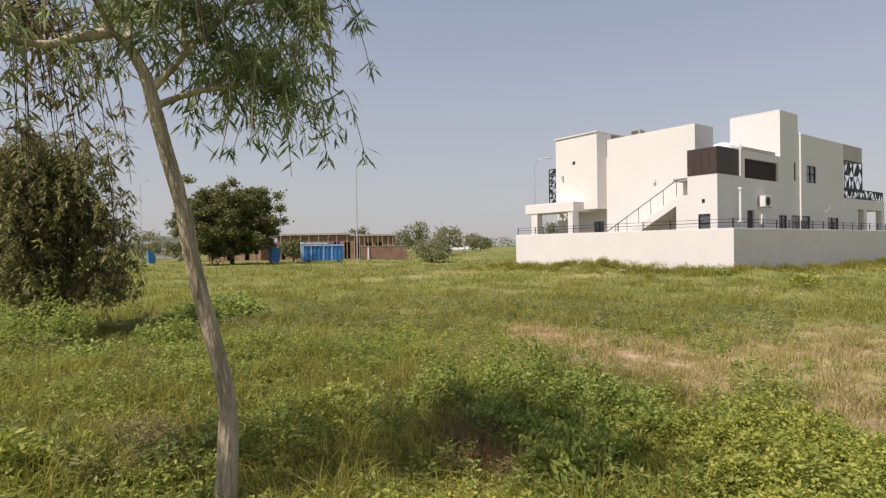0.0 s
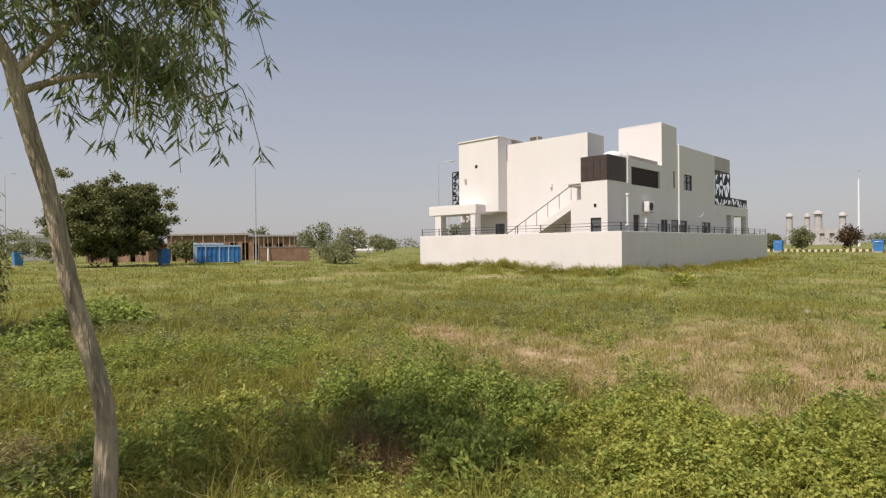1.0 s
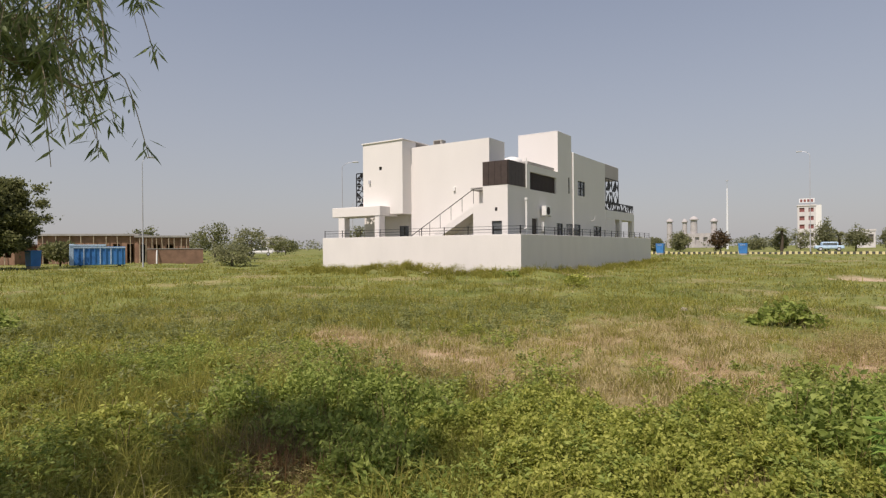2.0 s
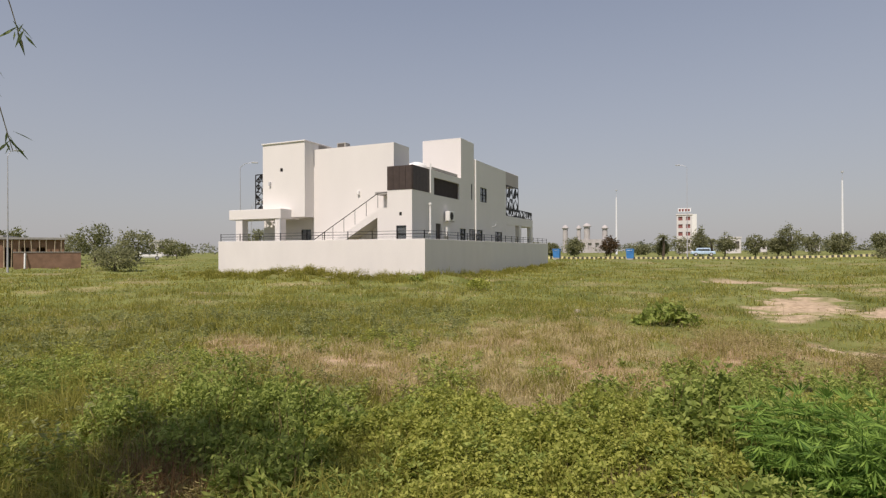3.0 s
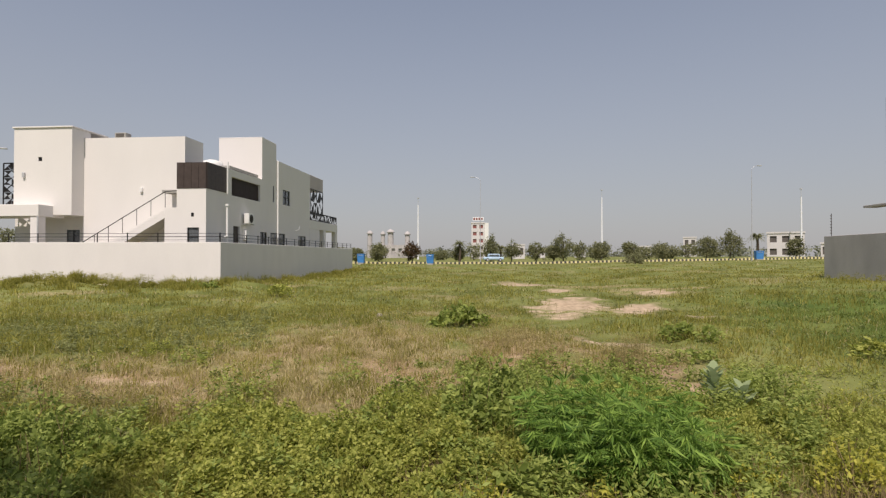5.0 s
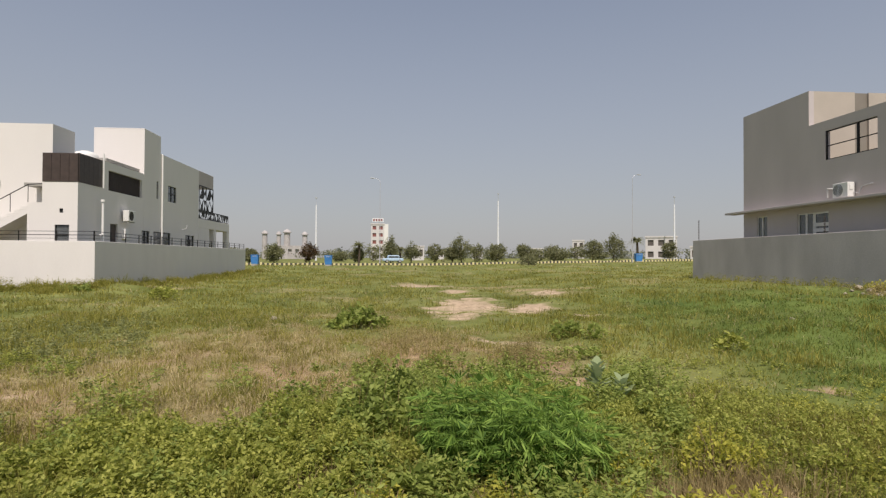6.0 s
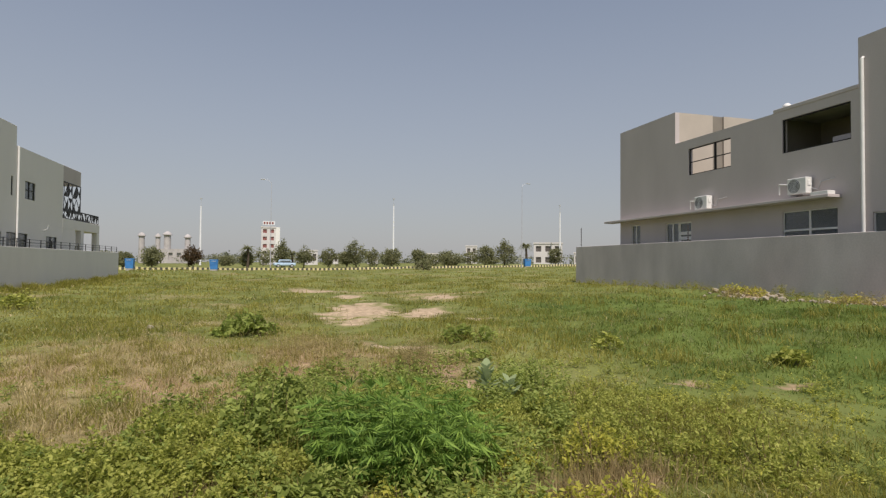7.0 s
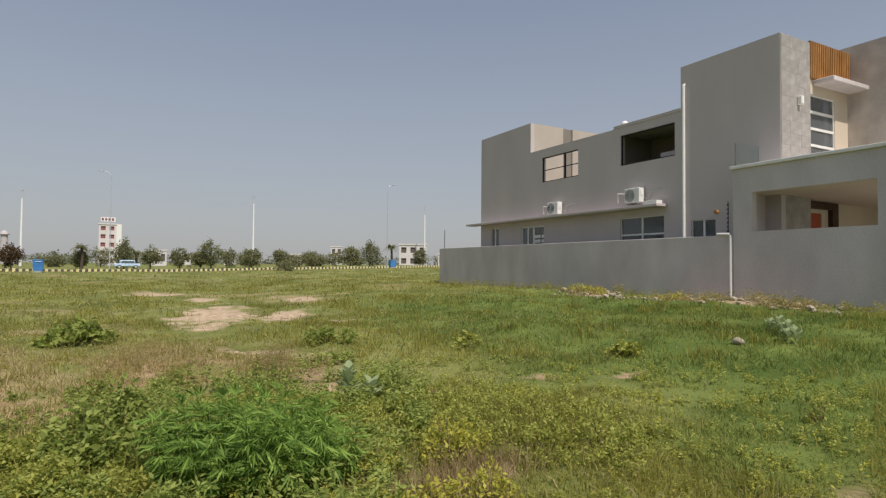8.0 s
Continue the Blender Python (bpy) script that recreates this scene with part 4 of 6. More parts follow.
def far_block(name, x, y, w, d, top, label, storeys=2, bays=3, material=HAZEW, arches=False, turn=None):
    """A distant pale building with real window openings on the side that shows."""
    zb = min(gz(x, y), 0.9)
    turn = math.atan2(-x, y) if turn is None else turn
    ob = thing(name, (x, y, zb), label, "building", "distant buildings")
    m = Matrix.Translation((x, y, zb)) @ Matrix.Rotation(turn, 4, "Z")
    tall = top - zb
    sh = tall / storeys
    holes = [(-w / 2 + w * (i + 0.22) / bays, -w / 2 + w * (i + 0.78) / bays, k * sh + sh * 0.3, k * sh + sh * 0.8) for i in range(bays) for k in range(storeys)]
    for nm, bm, mt in (("front_wall", panel("y", -d / 2, -d / 2 + 0.3, -w / 2, w / 2, 0, tall, holes), material),
                       ("core", boxed(-w / 2, w / 2, -d / 2 + 0.6, d / 2, 0, tall - 0.02), material),
                       ("side_wall", boxed(-w / 2, -w / 2 + 0.3, -d / 2 + 0.302, -d / 2 + 0.598, 0, tall), material),
                       ("side_wall", boxed(w / 2 - 0.3, w / 2, -d / 2 + 0.302, -d / 2 + 0.598, 0, tall), material),
                       ("parapet", boxed(-w / 2 - 0.2, w / 2 + 0.2, -d / 2 - 0.2, d / 2, tall + 0.003, tall + 0.5), material)):
        bmesh.ops.transform(bm, matrix=m, verts=bm.verts)
        part(nm, bm, mt, ob)
    for hl in holes:
        bm = boxed(hl[0], hl[1], -d / 2 + 0.32, -d / 2 + 0.36, hl[2], hl[3])
        bmesh.ops.transform(bm, matrix=m, verts=bm.verts)
        part("window", bm, PINK if storeys > 3 and hl[2] > tall * 0.45 else DARKROOM, ob)
    return ob, m


tower, tm = far_block("tall_building", -7.8, 239.9, 5.4, 6, 15.2, "narrow tall white building with red panels", 5, 2)
for nm, a, mt in (("side_core", (2.72, 4.4, -3.0, 3.0, 0, 15.0), PVC), ("roof_sign", (-2.2, 2.4, -2.6, -2.3, 15.9, 17.4), PALEP)):
    bm = boxed(*a)
    bmesh.ops.transform(bm, matrix=tm, verts=bm.verts)
    part(nm, bm, mt, tower)
for i in range(4):
    bm = boxed(-1.9 + i * 1.05, -1.2 + i * 1.05, -2.68, -2.602, 16.2, 17.1)
    bmesh.ops.transform(bm, matrix=tm, verts=bm.verts)
    part("sign_bar", bm, PINK, tower)
far_block("villa", 86.8, 180.2, 9.5, 8, 8.4, "white two-storey villa far behind the trees", 2, 3)
far_block("villa", 98.0, 176.0, 6.0, 6, 5.2, "low white house far behind the trees", 1, 3)
far_block("villa", 80.8, 247.1, 5.0, 6, 9.2, "small white house far behind the trees", 2, 2)
far_block("villa", 63.6, 252.1, 5.0, 6, 5.6, "low white house far behind the trees", 1, 3)
far_block("villa", 39.8, 277.1, 5.0, 6, 5.6, "low white house far off", 1, 2)
far_block("villa", 20.0, 262.0, 4.0, 6, 4.8, "low white house far off", 1, 2)
far_block("villa", 9.0, 235.0, 5.0, 5, 6.0, "small pale house far off", 1, 2)
far_block("villa", -155.9, 125.3, 8.0, 6, 4.9, "low white house far across the field", 1, 3)
far_block("villa", -140.0, 150.0, 10.0, 6, 4.6, "low white house far across the field", 1, 4)
far_block("villa", -118.0, 22.0, 6.0, 5, 3.6, "pale low building far off", 1, 3)
mon = thing("domed_monument", (-64.0, 323.7, 0.8), "pale stone monument with round domed towers", "monument")
for dx, top, r in ((-9.5, 16.5, 1.6), (3.0, 17.2, 1.9), (12.5, 16.0, 1.6), (-1.5, 16.0, 1.3)):
    x = -64.0 + dx
    tw = part("tower", tubed([(x, 323.7 + abs(dx) * 0.2, 0.5), (x, 323.7 + abs(dx) * 0.2, top - 2)], [r, r * 0.85], 12), OLDSTONE, mon)
    part("dome", tubed([(x, 323.7 + abs(dx) * 0.2, top - 2), (x, 323.7 + abs(dx) * 0.2, top - 1.7), (x, 323.7 + abs(dx) * 0.2, top - 0.8), (x, 323.7 + abs(dx) * 0.2, top)], [r * 1.25, r * 1.2, r * 0.9, r * 0.2], 12), OLDSTONE, tw, smooth=True)
bm = panel("y", 322.0, 322.6, -70, -46, 0.5, 8, [(-68 + i * 4, -66 + i * 4, 2, 6) for i in range(5)])
part("gallery", bm, OLDSTONE, mon)
part("gallery_back", boxed(-70, -46, 322.9, 326, 0.5, 7.9), OLDSTONE, mon)


def parked_car(x, y, turn, paint, label):
    zb = gz(x, y) + 0.12
    ob = thing("car", (x, y, zb), label, "car", "parked cars")
    m = Matrix.Translation((x, y, zb)) @ Matrix.Rotation(turn, 4, "Z")

    def put(name, bm, material, parent=ob):
        bmesh.ops.transform(bm, matrix=m, verts=bm.verts)
        return part(name, bm, material, parent)

    put("body", boxed(-2.0, 2.0, -0.8, 0.8, 0.3, 0.85, bevel=0.12), paint)
    cab = put("cabin", boxed(-1.1, 1.2, -0.7, 0.7, 0.852, 1.45, bevel=0.16), paint)
    for s in (-1, 1):
        put("window", boxed(-0.9, 1.0, min(s * 0.69, s * 0.712), max(s * 0.69, s * 0.712), 0.95, 1.32), GLASS, cab)
        for wx in (-1.25, 1.25):
            w = put("wheel", tubed([(wx, s * 0.6, 0.3), (wx, s * 0.82, 0.3)], 0.31, 14), KERBB)
            put("rim", tubed([(wx, s * 0.821, 0.3), (wx, s * 0.83, 0.3)], 0.18, 10), GALV, w)


parked_car(-0.6, 112.0, 0.15, PALEB, "pale blue car parked beyond the kerb")
parked_car(-79.0, 61.0, 0.9, PVC, "white car parked far across the field")


# ---- road and kerb ----
def kerb_y(x):
    return 79.4 + (x + 20.5) * 0.15 + max(0, x - 14) * 0.1


def build_road():
    xs = np.linspace(-70, 120, 120)
    ys = np.array([kerb_y(x) for x in xs])
    v = [np.stack([xs, ys + o, height(xs, ys + o) + h], -1) for o, h in ((0.0, 0.10), (9.0, 0.12))]
    n = len(xs)
    f = np.stack([np.arange(n - 1), np.arange(1, n), n + np.arange(1, n), n + np.arange(n - 1)], -1)
    tagged(new("road", raw_mesh("road", np.concatenate(v), f, ASPH, True)), "grey asphalt road behind the painted kerb", "road", kind="structure")
    k = tagged(new("kerb"), "kerb painted in yellow and black blocks", "kerb", kind="structure")
    ya = mesh_of(boxed(-0.15, 0.15, -0.1, 0.1, -0.2, 0.26, bevel=0.02), KERBY)
    bl = mesh_of(boxed(-0.15, 0.15, -0.1, 0.1, -0.2, 0.255, bevel=0.02), KERBB)
    x, i = -30.0, 0
    while i < 298:
        shared("kerb_block", bl if i % 2 else ya, Matrix.Translation((x, kerb_y(x) - 0.12, gz(x, kerb_y(x)) + 0.05)), k)
        x += 0.305
        i += 1


build_road()


# ---- foliage ----
def leaf_cloud(pos, along, size, wide, fold, rs):
    """Folded diamond leaves: n places, n unit directions; returns verts and triangles."""
    n = len(pos)
    side = np.cross(along, rs.normal(size=(n, 3)) * 0.6 + (0, 0, 1.0))
    side /= np.linalg.norm(side, axis=1, keepdims=True) + 1e-9
    up = np.cross(side, along)
    s, w = size[:, None], (size * wide)[:, None]
    a = pos
    b = pos + along * s * 0.45 + side * w + up * w * fold
    c = pos + along * s
    d = pos + along * s * 0.45 - side * w + up * w * fold
    v = np.stack([a, b, c, d], 1).reshape(-1, 3)
    i = np.arange(n)[:, None] * 4
    f = np.concatenate([i + (0, 1, 2), i + (0, 2, 3)], 0)
    return v, f


def unit(v):
    return v / (np.linalg.norm(v, axis=-1, keepdims=True) + 1e-9)


def crown_mesh(centre, radii, n, size, seed, material, wide=0.3, droop=0.0, clumps=70, spread=0.16, hollow=0.55):
    """A crown of leaves gathered in clumps, with an uneven outline and gaps."""
    rs = np.random.RandomState(seed)
    d = unit(rs.normal(size=(clumps, 3)))
    r = rs.uniform(hollow, 1.0, clumps)[:, None] * (1 + 0.12 * rs.normal(size=(clumps, 1)))
    cc = d * r
    k = rs.randint(0, clumps, n)
    p = (cc[k] + rs.normal(size=(n, 3)) * spread) * np.array(radii) + np.array(centre)
    al = unit(d[k] * 0.5 + rs.normal(size=(n, 3)) * 0.7 + (0, 0, -droop))
    v, f = leaf_cloud(p, al, rs.uniform(0.6, 1.3, n) * size, wide, 0.25, rs)
    return raw_mesh("crown", v, f, material)


# Leaf green lightened to carry the haze over the distant trees.
LEAF_ROAD = leaf_mat("roadside_leaf_hazed", (0.16, 0.165, 0.08), (0.36, 0.36, 0.19), 0.5)
LEAF_DARK = leaf_mat("dark_leaf", (0.11, 0.12, 0.045), (0.27, 0.275, 0.115))
LEAF_WEEP = leaf_mat("weeping_leaf", (0.15, 0.15, 0.055), (0.40, 0.385, 0.16), 0.5)
LEAF_RED = leaf_mat("reddish_leaf", (0.075, 0.045, 0.022), (0.15, 0.10, 0.05))
LEAF_NEAR = leaf_mat("willowy_leaf", (0.12, 0.165, 0.065), (0.42, 0.48, 0.22), 0.5)
LEAF_BROWN = leaf_mat("brown_green_leaf", (0.15, 0.125, 0.06), (0.37, 0.305, 0.165), 0.45)
GRASS = leaf_mat("grass_blade", (0.175, 0.182, 0.03), (0.46, 0.42, 0.105), 0.5, drift=0.5, broad=0.35)
GRASS_LUSH = leaf_mat("lush_grass_blade", (0.09, 0.14, 0.028), (0.30, 0.36, 0.09), 0.45, drift=0.5, broad=0.5)
GRASS_DRY = leaf_mat("dry_grass_blade", (0.34, 0.275, 0.13), (0.70, 0.58, 0.33), 0.4)
WEED = leaf_mat("weed_leaf", (0.19, 0.23, 0.032), (0.60, 0.60, 0.16), 0.5)
WEED_DEEP = leaf_mat("bush_leaf", (0.15, 0.205, 0.038), (0.47, 0.53, 0.145), 0.48)
HEMP = leaf_mat("finger_leaf", (0.07, 0.15, 0.024), (0.33, 0.48, 0.095), 0.42)
DULL = leaf_mat("dull_weed_leaf", (0.15, 0.17, 0.06), (0.38, 0.39, 0.16), 0.4)
DEADLEAF = leaf_mat("withered_leaf", (0.24, 0.20, 0.08), (0.50, 0.42, 0.18), 0.35)
YELLOW = leaf_mat("yellowing_leaf", (0.32, 0.34, 0.05), (0.70, 0.64, 0.13), 0.5)
PALELEAF = leaf_mat("pale_milkweed_leaf", (0.30, 0.37, 0.19), (0.46, 0.53, 0.29), 0.4, rough=0.85)
REDSTEM = leaf_mat("red_brown_stem", (0.16, 0.085, 0.04), (0.33, 0.19, 0.09), 0.25)
DRYSTEM = leaf_mat("dead_stem", (0.19, 0.145, 0.065), (0.42, 0.33, 0.16), 0.25)


def simple_tree(name, x, y, zt, w, seed, leaf, label, n=1500, size=0.32, low=0.28, group="roadside trees", clumps=60, spread=0.16):
    zb = gz(x, y)
    ob = thing(name, (x, y, zb), label, "tree", group)
    tall = zt - zb
    r = random.Random(seed)
    lean = r.uniform(-0.1, 0.1) * w
    tr = bmesh.new()
    rad = max(0.07, tall * 0.022)
    tube(tr, [(x, y, zb - 0.1), (x + lean * 0.3, y, zb + tall * 0.25), (x + lean, y, zb + tall * 0.6)], [rad * 1.3, rad, rad * 0.5], 7)
    for i in range(5):
        a = r.uniform(0, 6.28)
        z0 = zb + tall * r.uniform(0.25, 0.5)
        tube(tr, [(x + lean * 0.4, y, z0), (x + math.cos(a) * w * 0.18, y + math.sin(a) * w * 0.18, z0 + tall * 0.15), (x + math.cos(a) * w * 0.33, y + math.sin(a) * w * 0.33, z0 + tall * 0.3)], [rad * 0.6, rad * 0.4, rad * 0.15], 5)
    part("trunk", tr, BARKD, ob)
    zc = zb + tall * (low + 1) / 2
    cr = new("crown", crown_mesh((x + lean * 0.5, y, zc), (w / 2 * 0.92, w / 2 * 0.92, tall * (1 - low) / 2 * 0.95), n, size, seed, leaf, clumps=clumps, spread=spread))
    cr.parent = ob
    cr.matrix_parent_inverse = ob.matrix_world.inverted()
    return ob


ROADSIDE = [(-23.6, 4.4, 4.6), (-27.8, 3.5, 3.3), (-31.5, 3.6, 4.0), (-16.9, 4.6, 3.9), (-7.6, 4.0, 3.0), (-1.1, 6.0, 3.6), (3.0, 4.9, 4.0), (7.9, 4.5, 4.2), (11.3, 4.3, 3.0),
            (13.2, 6.4, 4.5), (20.3, 4.8, 4.4), (25.7, 4.8, 3.2), (31.4, 4.5, 5.6), (38.4, 5.8, 5.0), (42.0, 6.6, 4.5), (51.3, 5.0, 3.2), (-38.0, 4.2, 4.4), (60.0, 4.8, 4.2), (69.0, 5.4, 4.6)]
for i, (tx, zt, w) in enumerate(ROADSIDE):
    ty = math.sqrt(115.0 ** 2 - tx ** 2)
    simple_tree("roadside_tree", tx, ty, zt * 0.9, w * 0.9, 40 + i, LEAF_RED if i == 3 else LEAF_ROAD, "small reddish roadside tree" if i == 3 else "small bushy green roadside tree behind the kerb", n=1500 + int(w * 160), low=0.12)
for i, (tx, ty, zt, w) in enumerate([(-79.1, 52.6, 5.6, 4.4), (-68.0, 51.0, 4.6, 5.2), (-84.2, 70.7, 3.0, 5.4), (-108.7, 16.9, 4.5, 6.5), (-88.1, 18.4, 2.6, 5.5), (-60.0, 66.0, 4.8, 5.0), (-66.0, 26.0, 2.4, 3.6),
                                     (-95.0, 60.0, 4.4, 5.0), (-125.0, 40.0, 4.6, 7.0), (-120.0, 2.0, 5.2, 7.0), (-84.0, 44.0, 5.0, 5.0), (-110.0, 90.0, 4.4, 7.0), (-75.0, 88.0, 4.5, 6.0)]):
    simple_tree("field_tree", tx, ty, zt, w, 80 + i, LEAF_ROAD if i % 2 else LEAF_DARK, "bushy green tree at the edge of the field", n=1600, size=0.34, low=0.15, group="field trees")
simple_tree("round_tree", -57.7, 16.4, 7.9, 10.8, 7, LEAF_DARK, "broad dark green dome-shaped tree", n=90000, size=0.25, low=0.08, group="field trees", clumps=420, spread=0.055)
simple_tree("shrub", -45.0, 31.6, 1.95, 4.0, 17, LEAF_ROAD, "low rounded shrub in the grass", n=2600, size=0.2, low=0.0, group="field shrubs", clumps=50)
simple_tree("shrub", 17.3, 73.0, 1.95, 2.8, 18, LEAF_ROAD, "low rounded shrub near the kerb", n=1500, size=0.2, low=0.0, group="field shrubs", clumps=40)
simple_tree("shrub", -15.6, 47.8, 2.9, 1.6, 19, LEAF_DARK, "garden shrub behind the boundary wall", n=900, size=0.14, low=0.2, group="garden shrubs")


def palm(x, y, top, seed):
    zb = gz(x, y)
    ob = thing("palm_tree", (x, y, zb), "small palm tree by the road", "palm", "palms")
    part("trunk", tubed([(x, y, zb - 0.1), (x + 0.1, y, zb + 2), (x, y, top - 1.3)], [0.28, 0.22, 0.2], 8), BARKD, ob)
    rs = np.random.RandomState(seed)
    pos, al, sz = [], [], []
    for _ in range(34):
        a, e, L = rs.uniform(0, 6.28), rs.uniform(-0.2, 1.3), rs.uniform(1.3, 1.9)
        for t in np.linspace(0.1, 1, 16):
            z = top - 1.2 + L * t * math.sin(e) - 1.0 * t * t
            q = np.array([x + math.cos(a) * L * t * math.cos(e), y + math.sin(a) * L * t * math.cos(e), z])
            for s in (-1, 1):
                pos.append(q)
                al.append([math.cos(a + s * 0.9), math.sin(a + s * 0.9), -0.4])
                sz.append(0.5 * (1.1 - t * 0.6))
    v, f = leaf_cloud(np.array(pos), unit(np.array(al)), np.array(sz), 0.09, 0.1, rs)
    cr = new("fronds", raw_mesh("fronds", v, f, LEAF_ROAD))
    cr.parent, cr.matrix_parent_inverse = ob, ob.matrix_world.inverted()


rs0 = np.random.RandomState(5)
for i in range(16):
    a = radians(rs0.uniform(58, 112))
    rr = rs0.uniform(125, 165)
    simple_tree("roadside_tree", rr * math.cos(a), rr * math.sin(a), rs0.uniform(3.2, 5.0), rs0.uniform(3.0, 6.0), 120 + i, LEAF_ROAD, "small green tree beyond the road, haze in its leaf colour", n=1300, size=0.4, low=0.05)


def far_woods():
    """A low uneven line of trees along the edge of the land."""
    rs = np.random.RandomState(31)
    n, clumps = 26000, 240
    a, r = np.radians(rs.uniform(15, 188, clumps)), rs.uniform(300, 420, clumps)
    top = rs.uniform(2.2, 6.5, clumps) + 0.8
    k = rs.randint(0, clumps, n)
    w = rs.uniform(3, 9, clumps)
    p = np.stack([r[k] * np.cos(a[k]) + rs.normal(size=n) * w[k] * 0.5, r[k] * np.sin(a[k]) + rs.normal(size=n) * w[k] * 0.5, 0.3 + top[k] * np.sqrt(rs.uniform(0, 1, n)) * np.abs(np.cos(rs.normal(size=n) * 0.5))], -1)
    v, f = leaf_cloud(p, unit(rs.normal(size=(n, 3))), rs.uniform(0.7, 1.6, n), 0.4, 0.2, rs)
    # Leaves paler and greyer than near ones: distance haze painted in.
    tagged(new("far_woods", raw_mesh("far_woods", v, f, leaf_mat("haze_painted_leaf", (0.19, 0.20, 0.14), (0.30, 0.31, 0.22)))), "line of distant trees with haze put into the leaf colour", "trees", kind="stuff")


far_woods()
palm(-7.3, 113.0, 5.3, 3)
palm(46.0, 105.4, 6.3, 4)
palm(0.8, 120.0, 4.6, 5)


# ---- near trees ----
def limb_points(pts, steps):
    """Smooth points along a bent limb."""
    pts = [Vector(p) for p in pts]
    out = []
    for i in range(len(pts) - 1):
        p0, p1, p2, p3 = pts[max(i - 1, 0)], pts[i], pts[i + 1], pts[min(i + 2, len(pts) - 1)]
        for k in range(steps):
            t = k / steps
            out.append(0.5 * (2 * p1 + (p2 - p0) * t + (2 * p0 - 5 * p1 + 4 * p2 - p3) * t * t + (3 * p1 - p0 - 3 * p2 + p3) * t ** 3))
    return out + [pts[-1]]


def drooping_crown(limbs, twigs, leaves, seed, reach, hang, size, wide, material, stem, tuft=0.30, start=0.25, tufts=0):
    """Thin twigs that leave the limbs, bend down and carry narrow hanging leaves. Returns the twig and leaf meshes."""
    r = random.Random(seed)
    rs = np.random.RandomState(seed)
    tw = bmesh.new()
    pos, al, sz = [], [], []
    for _ in range(twigs):
        limb = r.choice(limbs)
        p = limb[int(len(limb) * r.uniform(start, 0.999))]
        a = r.uniform(0, 6.283)
        out = r.uniform(0.25, 1) * reach
        e = r.uniform(-0.1, 0.7)
        tip = p + Vector((math.cos(a) * out, math.sin(a) * out, out * e))
        end = tip + Vector((math.cos(a) * 0.12, math.sin(a) * 0.12, -r.uniform(0.3, 1) * hang))
        line = limb_points([p, p.lerp(tip, 0.55) + Vector((0, 0, 0.05 * out)), tip, end], 4)
        tube(tw, line, [0.007 * (1 - 0.75 * i / len(line)) for i in range(len(line))], 3, False)
        for _ in range(leaves):
            t = 1 - abs(r.gauss(0, tuft)) if not tufts else 1 - r.randrange(tufts) * 0.2 - abs(r.gauss(0, 0.025))
            if t < 0.12:
                continue
            q = line[min(int(t * (len(line) - 1)), len(line) - 1)]
            b = r.uniform(0, 6.283)
            dn = r.uniform(0.2, 1.9)
            pos.append(q + Vector((r.gauss(0, 0.018), r.gauss(0, 0.018), r.gauss(0, 0.03))))
            al.append((math.cos(b), math.sin(b), -dn))
            sz.append(size * r.uniform(0.6, 1.25))
    v, f = leaf_cloud(np.array(pos), unit(np.array(al)), np.array(sz), wide, 0.3, rs)
    return mesh_of(tw, stem), raw_mesh("leaves", v, f, material)


def hang(name, me, parent, label=""):
    ob = new(name, me)
    ob.parent, ob.matrix_parent_inverse = parent, parent.matrix_world.inverted()
    if label:
        ob["label"] = label
    return ob


STAND = Vector((-0.052, -0.033, 0.0))


